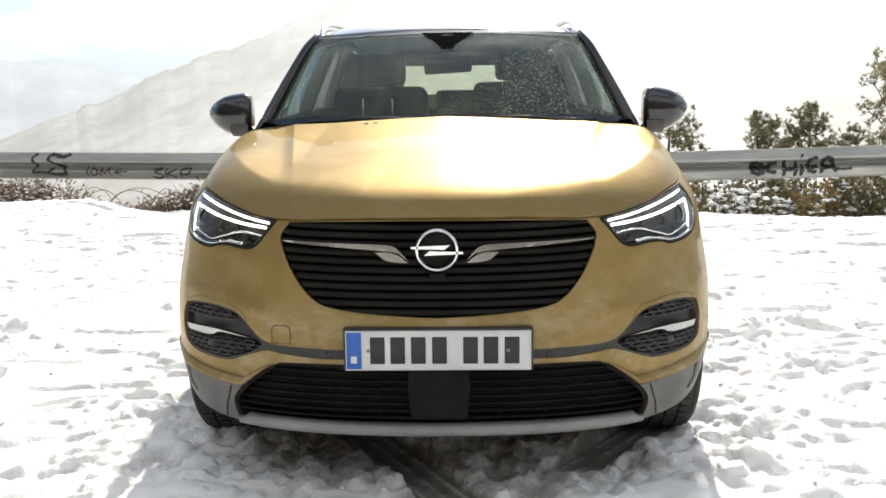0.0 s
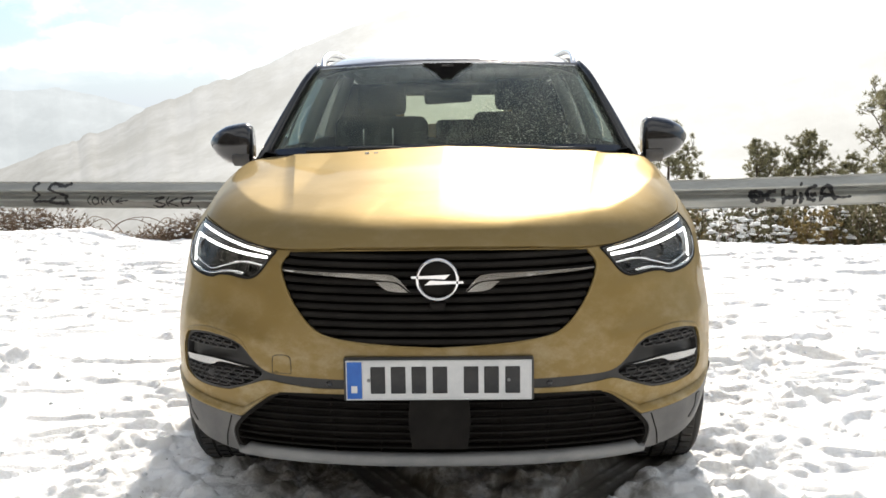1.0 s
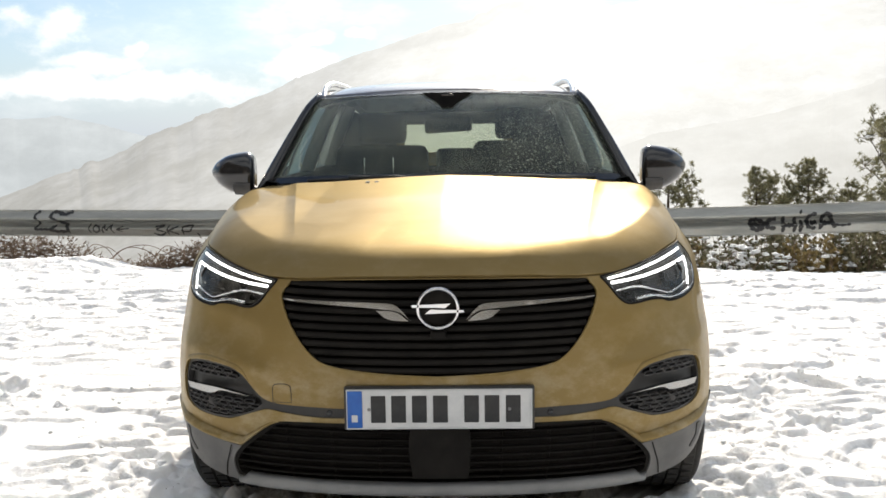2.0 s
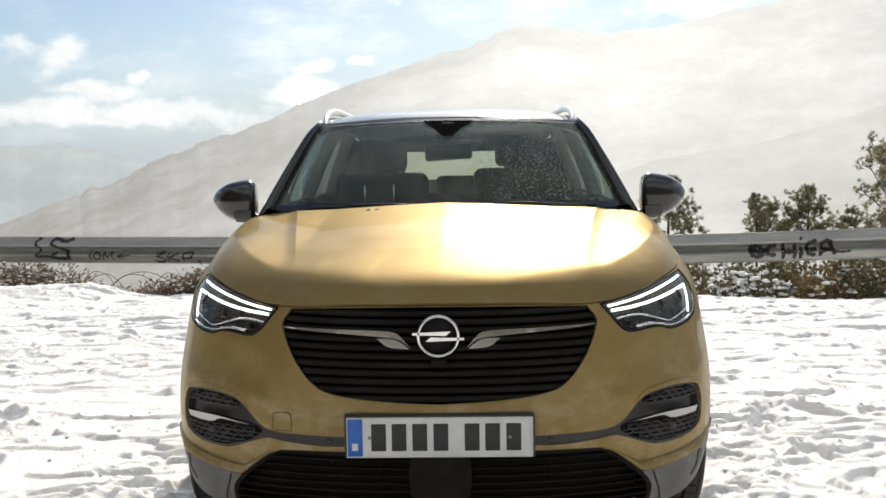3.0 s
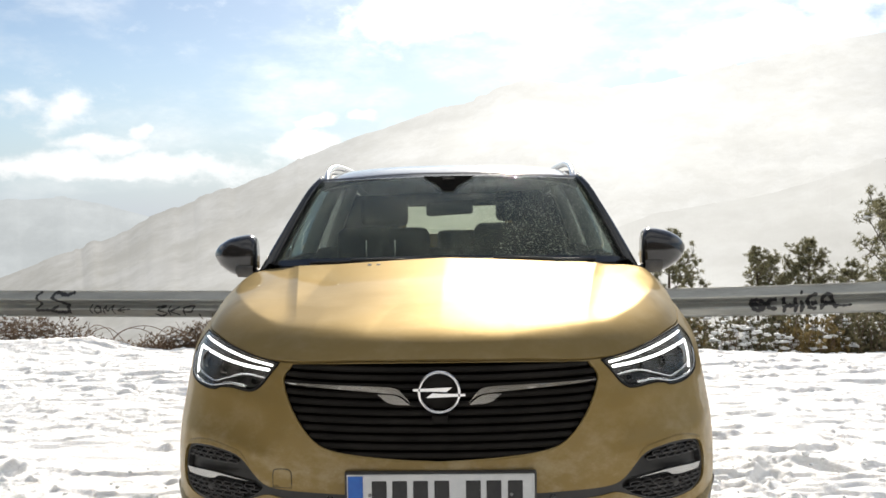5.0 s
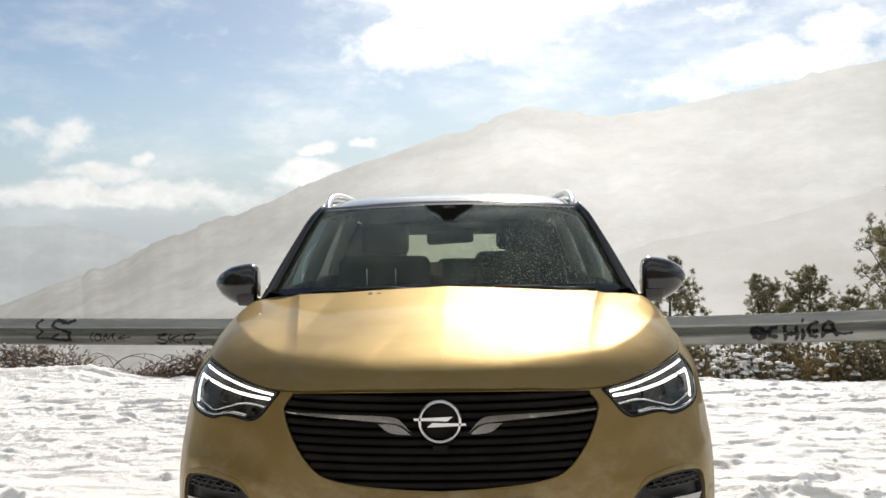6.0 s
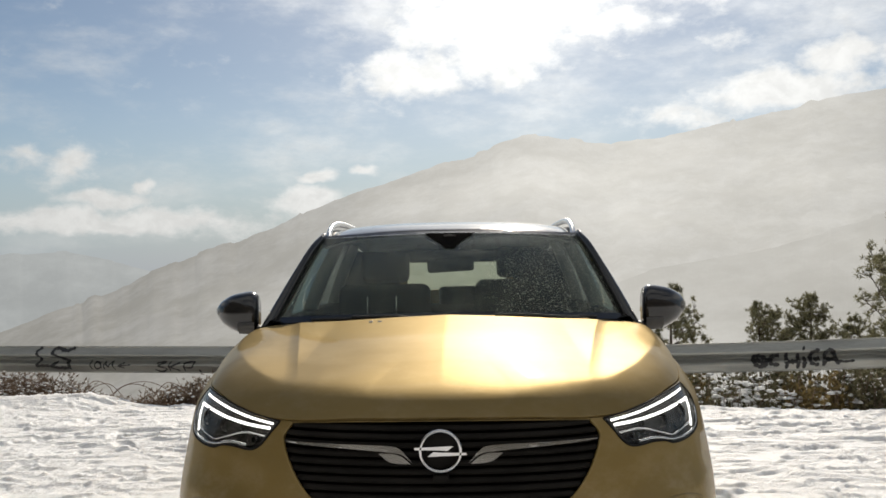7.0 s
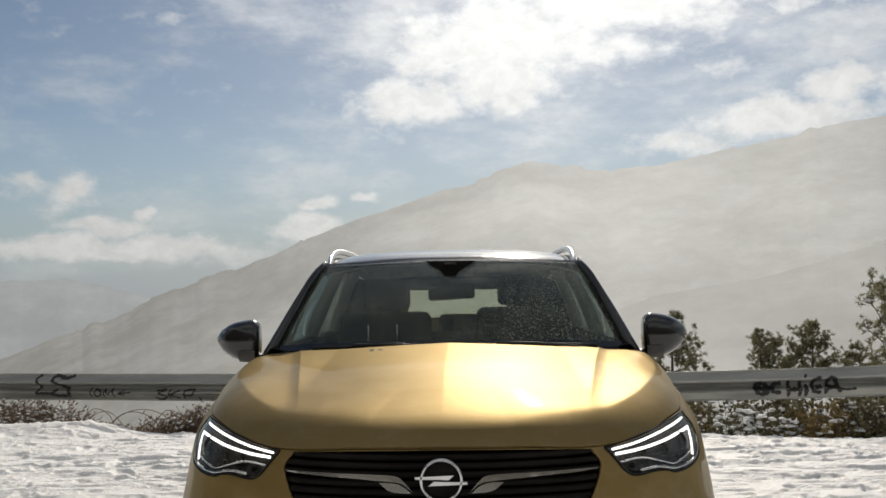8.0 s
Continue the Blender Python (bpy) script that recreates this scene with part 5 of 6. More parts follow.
bmesh.ops.solidify(bm, geom=bm.faces[:], thickness=0.03)
part("tailgate_panel", bm, PAINT, tail, smooth=False)
bm = bmesh.new()
bm.faces.new([bm.verts.new(p) for p in inner])
bmesh.ops.triangulate(bm, faces=bm.faces[:])
bmesh.ops.solidify(bm, geom=bm.faces[:], thickness=0.004)
part("rear_window", bm, REAR_GLASS, tail, smooth=False).visible_shadow = False
part("rear_bumper", box(-0.80, 0.80, 4.34, 4.48, 0.26, 0.55, 0.04), CLADDING, car)
for side in (1, -1):
    part("tail_lamp", box(min(side * 0.52, side * 0.80), max(side * 0.52, side * 0.80), 4.40, 4.46, 0.86, 0.98, 0.02), spotted("tail_lamp_red", (0.25, 0.01, 0.01), (0.35, 0.015, 0.015), 20.0, (0.1, 0.2)) if side > 0 else bpy.data.materials["tail_lamp_red"], car)

# Door mirrors: a tapered black shell with a paler underside and a foot on the door.
for side in (1, -1):
    rows = []
    for t in np.linspace(0, 1, 15):
        x = 0.840 + 0.196 * t
        fat = max(0.02, 1 - t**3.4) ** 0.6
        top = curve_through((0, 0.12, 0.5, 0.85, 1.0), (1.203, 1.222, 1.212, 1.180, 1.145), t) + (0.007 if side > 0 else 0.0)
        bottom = curve_through((0, 0.12, 0.4, 0.8, 1.0), (1.050, 1.036, 1.040, 1.076, 1.128), t)
        mid, high = (top + bottom) / 2, (top - bottom) / 2
        y0, deep = 1.60 + 0.045 * t * t, 0.085 * fat
        rows.append([(side * x, y0 + (0.055 if math.cos(a) > 0 else deep) * math.cos(a) * (1 if math.cos(a) < 0 else 1), mid + high * math.copysign(abs(math.sin(a)) ** 0.75, math.sin(a))) for a in (2 * math.pi * k / 28 for k in range(28))])
    shell_part = part("door_mirror", loft(rows, closed=True, caps=True), BLACK_GLOSS, car, "gloss black door mirror")
    rows = []
    for t in np.linspace(0, 0.42, 6):
        x = 0.842 + 0.180 * t
        rows.append([(side * x, 1.505 + 0.045 * t * t + d, z - 0.008 * (1 - t)) for z, d in ((1.098 - 0.008 * t, 0.012), (1.085, 0.003), (1.066, 0.010), (1.044, 0.045), (1.040, 0.09))])
    part("mirror_lower_cover", loft(rows), CLADDING, shell_part)
    part("mirror_foot", loft([[(side * x, y, z) for y, z in ((1.56, z0), (1.68, z0), (1.68, z0 - 0.035), (1.56, z0 - 0.035))] for x, z0 in ((0.875, 1.070), (0.84, 1.068), (0.80, 1.060))], closed=True, caps=True), BLACK_PLASTIC, shell_part)

# Wheels: grooved tyre and alloy rim, tread blocks as pieces.
for y0 in AXLES:
    for side in (1, -1):
        hub = Matrix.Translation((side * 0.775, y0, WHEEL_R - 0.012)) @ Matrix.Rotation(0.0 if side > 0 else math.pi, 4, "Z")
        profile = [(-0.10, 0.235), (-0.112, 0.27), (-0.115, 0.30), (-0.108, 0.325), (-0.096, 0.340)]
        for c in (-0.066, -0.022, 0.022, 0.066):
            profile += [(c - 0.026, 0.346), (c + 0.014, 0.346), (c + 0.0145, 0.338), (c + 0.0175, 0.338)]
        profile += [(0.092, 0.344), (0.108, 0.325), (0.115, 0.30), (0.112, 0.27), (0.10, 0.235)]
        tyre_bm = lathe(profile, 72)
        wheel = part("wheel", moved(lathe([(-0.08, 0.235), (-0.09, 0.225), (-0.02, 0.21), (0.02, 0.18), (0.05, 0.06), (0.06, 0.0)], 40), hub), LAMP_DARK, car, "dark alloy wheel with a black winter tyre")
        tyre = part("tyre", moved(tyre_bm, hub), RUBBER, wheel, "black grooved tyre")
        for k in range(5):
            a = 2 * math.pi * k / 5
            part("spoke", moved(tube([(0.055, 0.04 * math.cos(a), 0.04 * math.sin(a)), (0.085, 0.14 * math.cos(a), 0.14 * math.sin(a)), (0.095, 0.225 * math.cos(a), 0.225 * math.sin(a))], [0.03, 0.024, 0.02], 8), hub), SATIN_STEEL, wheel)
        sipes = bmesh.new()
        for k in range(56):
            a = 2 * math.pi * k / 56
            for c in (-0.072, -0.028, 0.016, 0.060):
                m = Matrix.Rotation(a + c, 4, "X") @ Matrix.Translation((c, 0, 0.3475))
                bmesh.ops.create_cube(sipes, size=1.0, matrix=m @ Matrix.Diagonal((0.034, 0.026, 0.006, 1)))
        tread = part("tread", moved(sipes, hub), RUBBER, tyre, smooth=False)
        tagged(tread, kind="stuff")
for y0, y1 in ((0.42, 1.36), (3.1, 4.0)):
    part("wheel_well", box(-0.66, 0.66, y0, y1, 0.26, 0.80, 0.03), BLACK_PLASTIC, car)
for side in (1, -1):
    for y0 in AXLES:
        ring = [(y0 + 0.41 * math.cos(a), 0.345 + 0.41 * math.sin(a)) for a in np.linspace(radians(-15), radians(195), 19)]
        part("arch_liner", loft([[(side * x, max(y, 0.52) if y0 < 2 else y, z) for y, z in ring] for x in (0.60, 0.845)]), BLACK_PLASTIC, car)

# Cabin.
part("dashboard", loft([[(x, y, z - 0.03 * (x / 0.72) ** 2) for y, z in ((1.36, 1.085), (1.55, 1.10), (1.75, 1.085), (1.95, 1.02), (2.0, 0.85), (1.95, 0.6))] for x in np.linspace(-0.81, 0.81, 27)]), CABIN, car)
part("cabin_floor", box(-0.76, 0.76, 1.4, 4.35, 0.30, 0.36, 0.01), CABIN, car)
part("headliner", shell([list(roof(us2 * 0.98, np.full_like(us2, v)) + np.array([0, 0, -0.03])) for v in np.linspace(0.02, 0.97, 12)], 0.012), HEADLINER, car)
for side in (1, -1):
    part("door_card", loft([[(side * 0.80, y, 1.06), (side * 0.765, y, 1.10), (side * 0.72, y, 1.09), (side * 0.73, y, 0.40)] for y in np.linspace(1.48, 4.3, 12)]), CABIN, car)
    part("rear_quarter_trim", loft([[(side * 0.74, 3.75, z0), (side * 0.41 - side * 0.012 * k, 4.30 - 0.12 * k, z0)] for k, z0 in enumerate((1.0, 1.2, 1.42))]), CABIN, car)
for side in (1, -1):
    line = rounded([(side * 0.575, 2.16, 1.445), (side * 0.612, 2.34, 1.472), (side * 0.625, 2.8, 1.492), (side * 0.61, 3.5, 1.475), (side * 0.585, 4.1, 1.42)], closed=False)
    part("roof_side_trim", tube(line, 0.034, 8), CABIN_GREY, car)
part("parcel_shelf", box(-0.72, 0.72, 3.62, 4.34, 1.03, 1.055, 0.008), CABIN, car)
part("roof_rear_trim", box(-0.60, 0.60, 4.02, 4.25, 1.345, 1.43, 0.02), CABIN, car)


def cushion(x0, x1, y0, y1, z0, z1, lean, bevel):
    return moved(box(-(x1 - x0) / 2, (x1 - x0) / 2, -(y1 - y0) / 2, (y1 - y0) / 2, 0, z1 - z0, bevel, 4), Matrix.Translation(((x0 + x1) / 2, (y0 + y1) / 2, z0)) @ Matrix.Rotation(radians(lean), 4, "X"))


for x, lift in ((-0.37, 0.0), (0.37, 0.02)):
    seat = part("front_seat", cushion(x - 0.25, x + 0.25, 2.45, 2.60, 0.62, 1.24 + lift, -16, 0.06), CABIN, car, "dark cloth front seat")
    part("seat_base", box(x - 0.26, x + 0.26, 2.05, 2.6, 0.45, 0.64, 0.06, 4), CABIN, seat)
    part("headrest", cushion(x - 0.13, x + 0.13, 2.66, 2.76, 1.235 + lift, 1.40 + lift, -10, 0.04), CABIN, seat)
rear = part("rear_bench", cushion(-0.66, 0.66, 3.35, 3.48, 0.60, 1.09, -14, 0.05), CABIN, car, "dark cloth rear bench")
for x in (-0.36, 0.02, 0.40):
    part("headrest", cushion(x - 0.125, x + 0.125, 3.48, 3.56, 1.05, 1.19 if x else 1.20, -8, 0.04), CABIN, rear)
# Two thin pins on the dashboard stand in for headrest posts.
for x in (-0.374, -0.244):
    part("headrest_post", tube([(x, 1.75, 1.075), (x, 1.75, 1.183)], 0.0032, 6), SATIN_STEEL, car, "thin upright metal pin behind the windscreen")
sensor = part("camera_housing", loft([[(x * k, y, z) for x in np.linspace(-1, 1, 9)] for k, y, z in ((0.125, 1.985, 1.463), (0.11, 1.94, 1.445), (0.075, 1.90, 1.425), (0.045, 1.86, 1.395), (0.02, 1.85, 1.388))]), BLACK_PLASTIC, car)
part("sensor_lens", box(-0.026, 0.026, 1.895, 1.915, 1.431, 1.441, 0.004), LAMP_DARK, sensor)
part("inner_mirror", moved(box(-0.112, 0.112, -0.02, 0.02, -0.034, 0.034, 0.02, 4), Matrix.Translation((0.0, 2.02, 1.325)) @ Matrix.Rotation(radians(-3), 4, "Y")), BLACK_PLASTIC, car, "rear-view mirror behind the windscreen")
wheel_rows = []
for k in range(33):
    a = 2 * math.pi * k / 32
    wheel_rows.append((0.37 + 0.185 * math.cos(a), 2.0 + 0.06 * math.sin(a), 0.96 + 0.175 * math.sin(a)))
part("steering_wheel", tube(wheel_rows, 0.016, 8), CABIN, car)

# ---------------------------------------------------------------- crash barrier
RAIL_WAY = Vector((1.0, -0.159, 0.0)).normalized()
RAIL_OUT = Vector((RAIL_WAY.y, -RAIL_WAY.x, 0.0))            # towards the lay-by
PROFILE_V = (0.0, 0.018, 0.030, 0.075, 0.092, 0.108, 0.140, 0.155, 0.170, 0.202, 0.218, 0.235, 0.280, 0.292, 0.310)
PROFILE_D = (0.0, -0.004, 0.004, 0.066, 0.078, 0.074, 0.016, 0.008, 0.016, 0.074, 0.078, 0.066, 0.004, -0.004, 0.0)


def on_rail(x, v, out=0.0):
    """A point of the barrier's face: x along it, v down from its top edge."""
    u = np.interp(v, (0, 0.31), (0, 0.31))
    d = float(np.interp(u, PROFILE_V, PROFILE_D)) + out
    top = 0.430 + 0.0053 * max(0.0, x) ** 2 if x < 5 else 0.5625 + 0.04 * (x - 5)
    return Vector((x, 8.09 - 0.159 * x, top - v)) + RAIL_OUT * d


barrier = thing("crash_barrier", "weathered galvanised steel crash barrier with black graffiti", "barrier")
for x0, x1 in ((-12.4, -8.2), (-8.2, -4.0 - 2.1), (-6.1, -2.0), (-2.0, 2.1), (2.1, 6.2), (6.2, 10.4)):
    rows = [[on_rail(x, v) + RAIL_OUT * (0.003 if k == 0 and x0 > -12 else 0.0) for v in PROFILE_V] for k, x in enumerate(np.linspace(x0 - 0.12, x1, 9))]
    bm = loft(rows)
    bmesh.ops.recalc_face_normals(bm, faces=bm.faces)
    bmesh.ops.solidify(bm, geom=bm.faces[:], thickness=0.003)
    beam = part("beam", bm, STEEL, barrier)
    sharp(beam, 30)
    for v in (0.045, 0.12, 0.19, 0.265):
        for dx in (-0.09, 0.03):
            p = on_rail(x0 + dx, v, 0.004)
            part("bolt", moved(lathe([(0.009, 0.0), (0.008, 0.009), (0.002, 0.014), (0.0, 0.015)], 12), Matrix.Translation(p) @ Matrix.Rotation(-math.pi / 2 - 0.158, 4, "Z")), STEEL, beam)
for x in (-10.2, -6.2, -2.15, 1.85, 5.9, 9.9):
    base = on_rail(x, 0.0) - RAIL_OUT * 0.12
    bm = join(box(-0.05, 0.05, -0.004, 0.004, -1.6, 0.0, 0.0), box(-0.054, -0.046, 0.0, 0.05, -1.6, 0.0, 0.0), box(0.046, 0.054, 0.0, 0.05, -1.6, 0.0, 0.0))
    part("post", moved(bm, Matrix.Translation(base)), STEEL, barrier, smooth=False)
    part("spacer", moved(box(-0.06, 0.06, -0.11, 0.0, -0.25, -0.05, 0.01), Matrix.Translation(base)), STEEL, barrier)


def stroke(points, fat, name="graffiti"):
    """A sprayed or brushed line on the barrier's face; points are (x, v)."""
    line = rounded(points, closed=False, steps=9)
    bm = bmesh.new()
    rows = []
    for i, p in enumerate(line):
        a, b = line[max(i - 1, 0)], line[min(i + 1, len(line) - 1)]
        t = b - a
        t = t / (np.linalg.norm(t) + 1e-9)
        nrm = np.array([-t[1], t[0]])
        wide = fat * (0.75 + 0.35 * math.sin(i * 1.7) * math.sin(i * 0.6 + fat * 900)) * (0.55 if i in (0, len(line) - 1) else 1.0)
        rows.append([bm.verts.new(on_rail(*(p + nrm * wide * k), 0.009)) for k in (-0.5, -0.33, -0.17, 0.0, 0.17, 0.33, 0.5)])
    for r0, r1 in zip(rows, rows[1:]):
        for k in range(6):
            bm.faces.new((r0[k], r0[k + 1], r1[k + 1], r1[k]))
    return part(name, bm, SPRAY, barrier, smooth=False)


for fat, lines in (
    (0.034, (((-4.939, 0.012), (-4.985, 0.06), (-4.95, 0.145), (-4.98, 0.23)), ((-4.99, 0.23), (-4.89, 0.225), (-4.79, 0.226)))),
    (0.038, (((-4.52, 0.020), (-4.617, 0.05), (-4.745, 0.022), (-4.79, 0.06), (-4.72, 0.12), (-4.60, 0.17), (-4.555, 0.24)), ((-4.555, 0.247), (-4.69, 0.252), (-4.79, 0.232), (-4.717, 0.18)))),
    (0.018, (((-4.306, 0.158), (-4.30, 0.269)), ((-4.25, 0.272), (-4.243, 0.168)), ((-4.255, 0.175), (-4.178, 0.198), (-4.175, 0.238), (-4.255, 0.266)), ((-4.15, 0.27), (-4.123, 0.173), (-4.123, 0.173), (-4.088, 0.238), (-4.088, 0.238), (-4.032, 0.167), (-4.032, 0.167), (-4.018, 0.271)))),
    (0.016, (((-3.803, 0.208), (-3.963, 0.226)), ((-3.886, 0.185), (-3.963, 0.226), (-3.963, 0.226), (-3.893, 0.25)))),
    (0.021, (((-3.493, 0.19), (-3.385, 0.178), (-3.465, 0.222), (-3.376, 0.254), (-3.45, 0.292), (-3.527, 0.267)), ((-3.328, 0.171), (-3.349, 0.287)), ((-3.213, 0.184), (-3.329, 0.235), (-3.329, 0.235), (-3.227, 0.28)))),
    (0.020, (((-3.172, 0.287), (-3.145, 0.178)), ((-3.172, 0.191), (-3.045, 0.178), (-3.064, 0.236), (-3.159, 0.242)), ((-2.996, 0.261), (-2.983, 0.30)))),
    (0.044, (((3.075, 0.135), (3.01, 0.158), (3.03, 0.227), (3.105, 0.25), (3.135, 0.181), (3.075, 0.141)), ((3.035, 0.175), (3.115, 0.22)), ((3.261, 0.136), (3.184, 0.158), (3.175, 0.216), (3.258, 0.239)))),
    (0.042, (((3.327, 0.113), (3.333, 0.285)), ((3.44, 0.125), (3.441, 0.285)), ((3.335, 0.21), (3.433, 0.205)), ((3.499, 0.16), (3.501, 0.285)), ((3.485, 0.068), (3.505, 0.08)))),
    (0.040, (((3.646, 0.092), (3.575, 0.126), (3.562, 0.217), (3.642, 0.251)), ((3.584, 0.194), (3.649, 0.183)), ((3.684, 0.263), (3.715, 0.115), (3.765, 0.104), (3.829, 0.252)), ((3.702, 0.195), (3.80, 0.195)))),
    (0.026, (((3.80, 0.207), (3.883, 0.222), (3.975, 0.214)),)),
):
    for line in lines:
        stroke(line, fat * 1.3)

# ---------------------------------------------------------------- plants and snow clods
PINE = leafy("pine_needles", (0.165, 0.165, 0.10), (0.29, 0.275, 0.17), 3.0)
SCRUB = leafy("dark_evergreen_leaves", (0.085, 0.084, 0.052), (0.19, 0.175, 0.11), 5.0)
DRY_GRASS = leafy("dry_straw_grass", (0.16, 0.12, 0.055), (0.28, 0.22, 0.11), 8.0)
DRY_LEAF = leafy("withered_brown_leaves", (0.11, 0.078, 0.056), (0.23, 0.175, 0.13), 9.0)
TWIG = spotted("bramble_twig", (0.13, 0.078, 0.055), (0.27, 0.19, 0.14), 12.0, (0.6, 0.8), fine=90.0, bump_by=0.1)
BARK = spotted("pine_bark", (0.06, 0.045, 0.032), (0.13, 0.10, 0.075), 9.0, (0.7, 0.9), fine=60.0, bump_by=0.4, bump_far=0.01)
SETTLED = spotted("settled_snow", (0.84, 0.86, 0.88), (0.90, 0.91, 0.92), 6.0, (0.55, 0.7), fine=60.0, bump_by=0.4, bump_far=0.006, specular=0.35)
rng = random.Random(11)


def rand_dir(up=0.0):
    v = Vector((rng.gauss(0, 1), rng.gauss(0, 1), rng.gauss(0, 1) + up))
    return v.normalized()


def blades(verts, faces, at, way, count, long, wide, spread_by):
    """A tuft of thin blades that fan out from one place."""
    for _ in range(count):
        d = (way + rand_dir() * spread_by).normalized()
        side = d.cross(rand_dir()).normalized() * wide * rng.uniform(0.6, 1.2)
        reach = d * long * rng.uniform(0.6, 1.2)
        k = len(verts)
        verts += [at - side * 0.5, at + side * 0.5, at + reach * 0.6 + side * 0.35, at + reach]
        faces += [(k, k + 1, k + 2), (k, k + 2, k + 3)]


def lump(verts, faces, at, size, flat=0.6, seed=0):
    """A small uneven clod."""
    ico = bmesh.new()
    bmesh.ops.create_icosphere(ico, subdivisions=1, radius=1.0)
    k = len(verts)
    ico.verts.ensure_lookup_table()
    for v in ico.verts:
        r = size * rng.uniform(0.7, 1.25)
        verts.append(at + Vector((v.co.x * r, v.co.y * r, v.co.z * r * flat)))
    faces += [tuple(k + v.index for v in f.verts) for f in ico.faces]
    ico.free()


def pine(x, y, top, tall, wide, bare=0.25, thick=0.10, snow=0.0, density=1.0, label="dark green young pine on the slope below the barrier", lean=0.0, tuft=0.12):
    """A pine with upturned limbs that fork into twigs, each twig carrying round tufts of needles."""
    base = Vector((x - lean * tall, y, top - tall))
    tree = thing("pine_tree", label, "tree", "pines below the barrier", base)
    tip = Vector((lean * tall, 0, tall))
    path = [tip * t + Vector((0.05 * tall * 0.1 * math.sin(t * 7 + x), 0.05 * tall * 0.1 * math.sin(t * 5 + y), 0)) for t in np.linspace(0, 0.97, 12)]
    part("trunk", tube(path, [thick * (1 - 0.9 * t) for t in np.linspace(0, 1, 12)], 8), BARK, tree)
    limbs, verts, faces, sv, sf = [], [], [], [], []
    crown = tall * (1 - bare)
    levels = max(5, int(crown / 0.24))
    for level in range(levels):
        f = (level + rng.uniform(-0.35, 0.35)) / levels
        f = min(max(f, 0.0), 0.96)
        at = tip * (bare + (1 - bare) * f)
        grow = math.sqrt(max(0.05, 1 - ((f - 0.30) / 0.74) ** 2))
        for _ in range(rng.choice((3, 4, 4, 5))):
            a = rng.uniform(0, 2 * math.pi)
            long = wide * grow * rng.choice((0.5, 0.7, 0.85, 0.95, 1.0)) * rng.uniform(0.85, 1.05) * (0.55 if f > 0.85 else 1.0)
            out = Vector((math.cos(a), math.sin(a), rng.uniform(-0.05, 0.35)))
            mid = at + out * long * 0.6
            end = at + out * long + Vector((0, 0, long * rng.uniform(0.25, 0.55)))
            limbs.append(tube([at, mid, end], [thick * 0.22 * (1.1 - f), thick * 0.14 * (1.1 - f), 0.006], 5))
            for _ in range(int((4 + long * 9) * density)):
                g = rng.uniform(0.35, 1.0) ** 0.8
                q = at.lerp(mid, g / 0.6) if g < 0.6 else mid.lerp(end, (g - 0.6) / 0.4)
                sprig = q + rand_dir(0.5) * rng.uniform(0.08, 0.26) * min(1.0, 0.4 + long)
                limbs.append(tube([q, sprig], [0.008, 0.004], 4, ends=False))
                for _ in range(2):
                    blades(verts, faces, sprig + rand_dir() * 0.05, Vector((0, 0, 0.35)), 20, tuft, tuft * 0.15, 1.1)
                if rng.random() < snow:
                    lump(sv, sf, sprig + Vector((0, 0, 0.06)), rng.uniform(0.05, 0.1), 0.4)
    part("limb", join(*limbs), BARK, tree)
    tagged(from_arrays("needles", verts, faces, PINE, tree, smooth=False), kind="stuff")
    if sv:
        tagged(from_arrays("snow_cover", sv, sf, SETTLED, tree), kind="stuff")
    return tree


pine(11.05, 35.0, -0.28, 9.5, 0.92, 0.74, 0.16, density=1.2)
pine(13.25, 36.0, -0.10, 9.5, 1.05, 0.72, 0.18, density=1.35)
pine(12.15, 35.4, -1.15, 8.0, 0.70, 0.70, 0.14, density=1.1)
pine(14.9, 36.0, -0.90, 8.5, 1.15, 0.72, 0.16, snow=0.04, density=1.1)
pine(16.3, 36.5, -1.15, 8.5, 1.1, 0.72, 0.16, snow=0.04, density=1.1)
pine(5.70, 25.0, 0.62, 6.5, 0.85, 0.45, 0.13, density=1.1)
pine(6.42, 24.0, -0.52, 4.0, 0.17, 0.50, 0.05, density=0.6, label="thin pine sapling on the slope below the barrier")
pine(8.3, 14.2, 2.4, 5.5, 2.0, 0.30, 0.13, snow=0.03, density=2.0, label="larger pine with long upturned boughs beside the barrier", tuft=0.085)


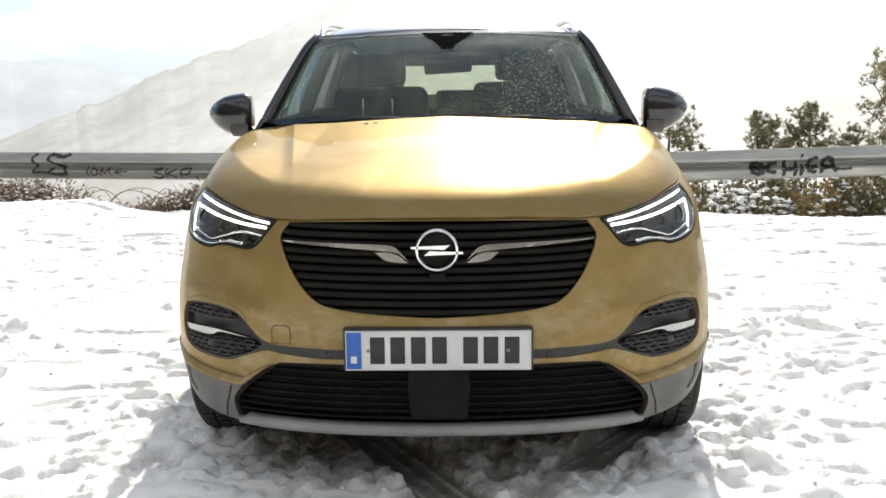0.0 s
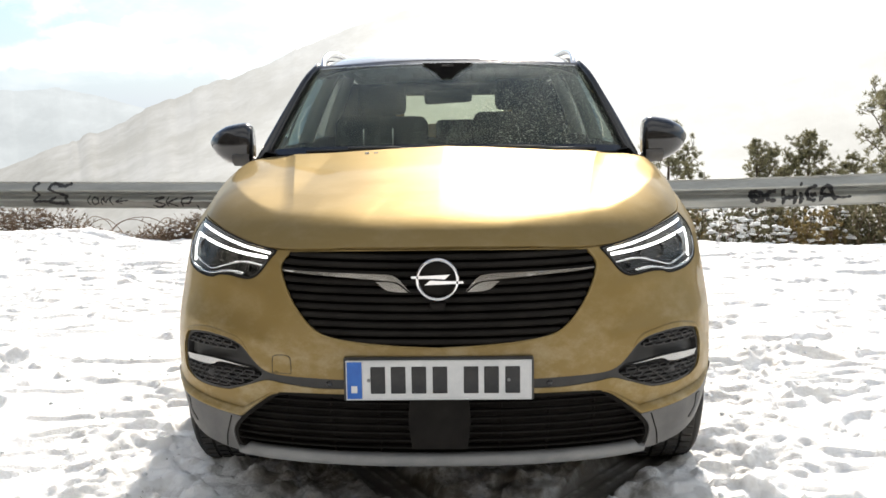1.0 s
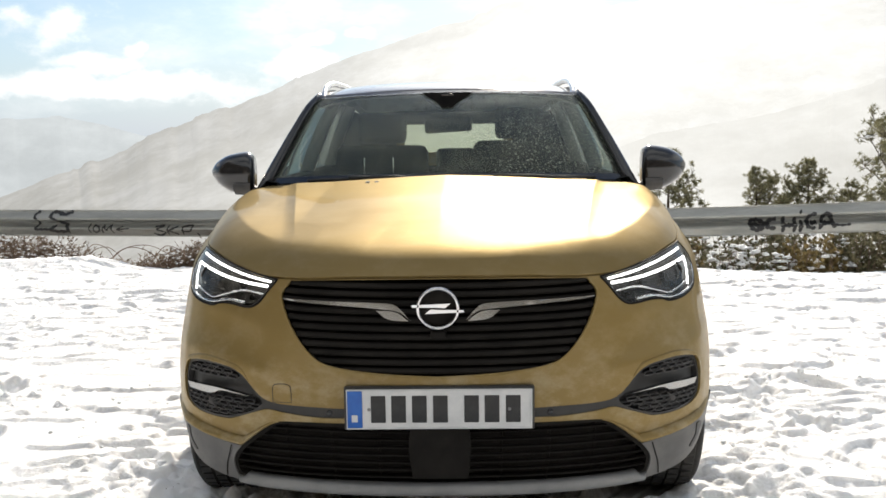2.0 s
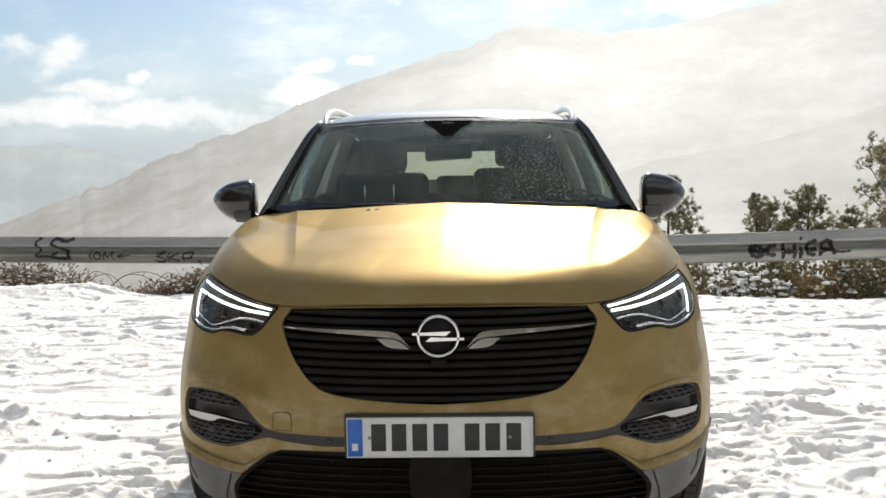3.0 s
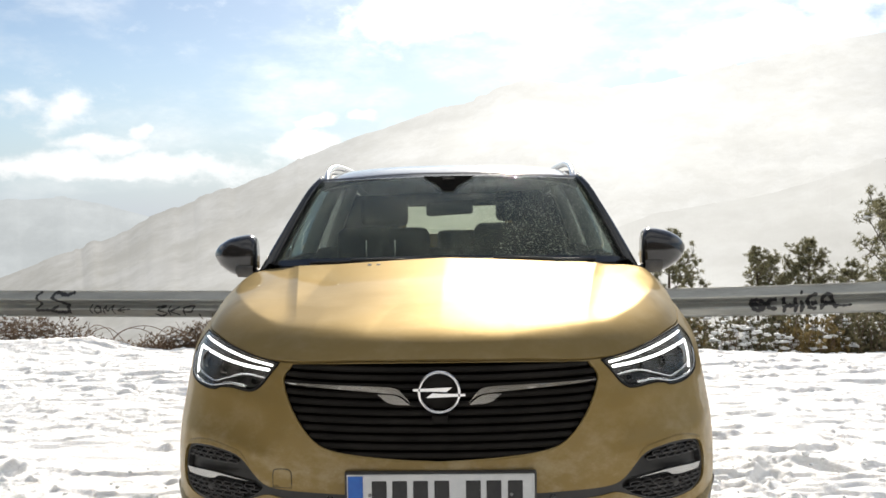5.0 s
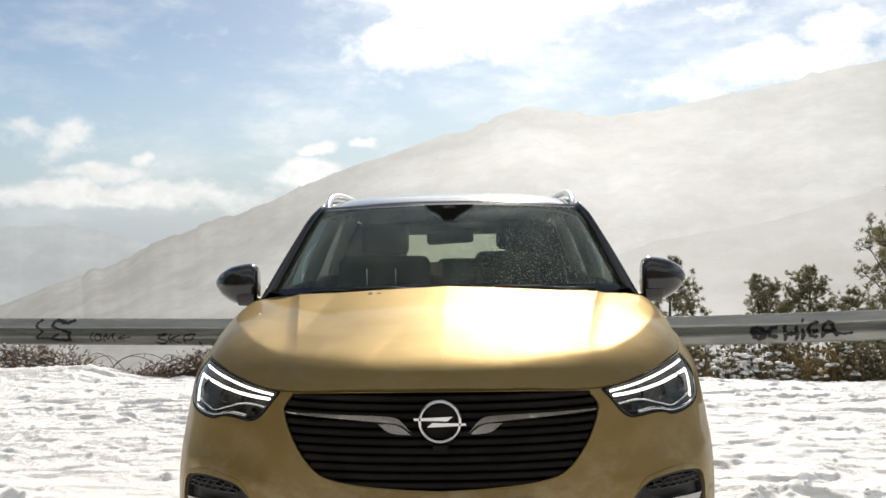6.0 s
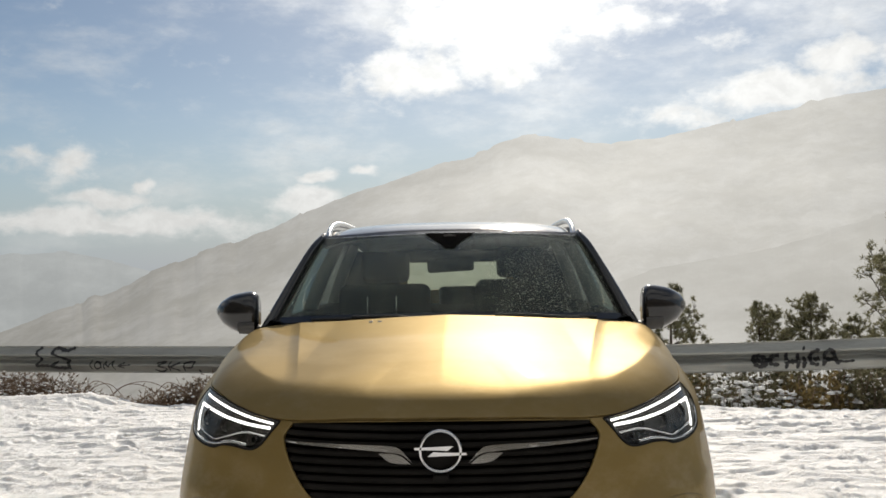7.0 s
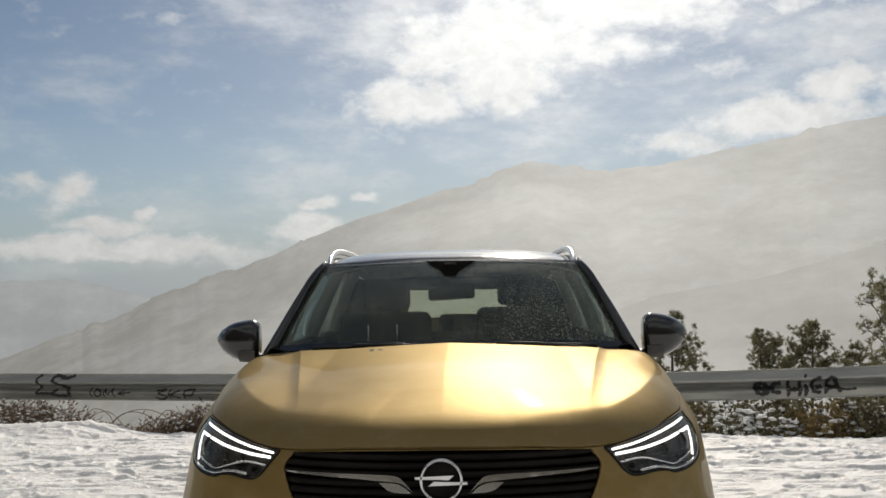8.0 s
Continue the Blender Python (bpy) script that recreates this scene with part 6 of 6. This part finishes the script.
def shrub(x, y, wide, top, leaf, snow, label, leafy=1.0, twigs=60):
    z = float(ground_z(np.array([x]), np.array([y]))[0]) - 0.05
    tall = top - z
    bush = thing("shrub", label, "shrub", "shrubs along the barrier", (x, y, z))
    stems, verts, faces, sv, sf = [], [], [], [], []
    for _ in range(twigs):
        a = rng.uniform(0, 2 * math.pi)
        root = Vector((math.cos(a), math.sin(a), 0)) * wide * rng.uniform(0, 0.6)
        reach = rng.uniform(0.4, 1.0)
        end = root + Vector((math.cos(a) * wide * reach * rng.uniform(0.2, 0.8), math.sin(a) * wide * 0.6 * reach, tall * rng.uniform(0.35, 1.05)))
        mid = root.lerp(end, 0.5) + Vector((rng.gauss(0, 0.06), rng.gauss(0, 0.06), tall * 0.16))
        if leafy < 0.5:
            end.z *= rng.uniform(0.5, 1.0)
        line = rounded([root, mid, end], closed=False, steps=3)
        stems.append(tube(line, [0.006 - 0.0045 * i / len(line) for i in range(len(line))], 4, ends=False))
        laden = rng.random() < snow * 2.2
        for _ in range(int(9 * leafy)):
            q = mid.lerp(end, rng.uniform(-0.2, 1.05)) + rand_dir() * 0.06
            blades(verts, faces, q, rand_dir(0.6), 10 if twigs < 80 else 5, 0.055, 0.022 if twigs < 80 else 0.012, 0.9)
            if rng.random() < (0.75 if laden else snow * 0.12):
                for _ in range(2 if twigs < 80 else 1):
                    lump(sv, sf, q + Vector((rng.gauss(0, 0.03), rng.gauss(0, 0.03), 0.025)), rng.uniform(0.02, 0.055) * (1.0 if twigs < 80 else 0.6), 0.42)
    part("stem", join(*stems), TWIG, bush)
    if verts:
        tagged(from_arrays("foliage", verts, faces, leaf, bush, smooth=False), kind="stuff")
    if sv:
        tagged(from_arrays("snow_cover", sv, sf, SETTLED, bush), kind="stuff")


# Dark evergreen scrub with snow on it, beyond the barrier on the uphill side.
for i in range(15):
    x = 2.0 + i * 0.32 + rng.uniform(-0.1, 0.1)
    y = rail_y(x) + 0.45 + 0.55 * (i % 3) + rng.uniform(-0.1, 0.2)
    shrub(x, y, rng.uniform(0.30, 0.45), rng.uniform(-0.02, 0.16) + 0.03 * (i % 3), SCRUB if i % 4 != 2 else DRY_GRASS, (0.12 if x < 3.4 else 0.035) if i % 4 != 2 else 0.01, "dark evergreen shrub dusted with snow behind the barrier" if i % 4 != 2 else "straw-coloured dry grass tussock behind the barrier", 1.0, 46)
for i in range(12):
    x = 2.1 + i * 0.42 + rng.uniform(-0.12, 0.12)
    y = rail_y(x) + 1.9 + 0.5 * (i % 2)
    shrub(x, y, rng.uniform(0.40, 0.55), rng.uniform(-0.05, 0.14), SCRUB, 0.06 if x < 3.6 else 0.025, "dark evergreen shrub dusted with snow behind the barrier", 1.1, 56)
# Withered brambles with snow caught in them.
for x, back, wide, top, leafy, snow in ((-6.4, 0.3, 0.5, 0.08, 0.9, 0.10), (-5.75, 0.35, 0.5, 0.10, 0.9, 0.10), (-5.25, 0.1, 0.45, 0.08, 0.9, 0.12), (-4.85, 0.2, 0.4, 0.07, 0.8, 0.12), (-4.6, 0.0, 0.32, 0.0, 0.6, 0.12), (-4.2, -0.1, 0.35, -0.12, 0.5, 0.05), (-3.7, -0.1, 0.35, -0.14, 0.55, 0.05), (-3.3, -0.1, 0.4, -0.06, 1.0, 0.06), (-2.95, 0.0, 0.45, 0.04, 1.3, 0.06), (-2.55, 0.1, 0.45, 0.12, 1.3, 0.06)):
    shrub(x, rail_y(x) + back, wide, top, DRY_LEAF, snow, "withered brown bramble with snow caught in it", leafy * 0.7, 110)
for x, span, peak in ((-4.35, 0.55, 0.02), (-4.1, 0.95, 0.04), (-3.75, 0.8, -0.06), (-3.3, -0.75, 0.03), (-3.0, -0.5, 0.05), (-3.9, -0.45, 0.06), (-3.45, 0.5, 0.0)):
    y = float(rail_y(x)) - 0.25
    z = float(ground_z(np.array([x]), np.array([y]))[0]) - 0.02
    line = rounded([(x, y, z), (x + span * 0.2, y - 0.02, z + (peak - z) * 0.8), (x + span * 0.6, y - 0.05, peak), (x + span, y - 0.08, z + (peak - z) * 0.45)], closed=False)
    tagged(part("bramble_shoot", tube(line, 0.0042, 5), TWIG), "thin arching bramble shoot over the snow", "bramble", "bramble shoots")

# Loose snow clods thrown about the lay-by.
verts, faces = [], []
for _ in range(500):
    x, y = rng.uniform(-4.8, 4.2), rng.uniform(0.1, 2.3)
    if abs(x) < 0.95 and y > 0.5 or rng.random() > 0.25 + 0.9 * float(smooth(0.0, 0.3, ripple(np.array([x]), np.array([y]), 0.9, 91, 2))[0]):
        continue
    size = rng.uniform(0.004, 0.014) if rng.random() < 0.95 else rng.uniform(0.014, 0.026)
    px, py = np.array([x]), np.array([y])
    lump(verts, faces, Vector((x, y, float((ground_z(px, py) + snow_relief(px, py))[0]) + size * 0.25)), size, 0.75)
tagged(from_arrays("snow_clods", verts, faces, SETTLED, smooth=True), "loose snow clods scattered over the trampled snow", "snow", kind="stuff")
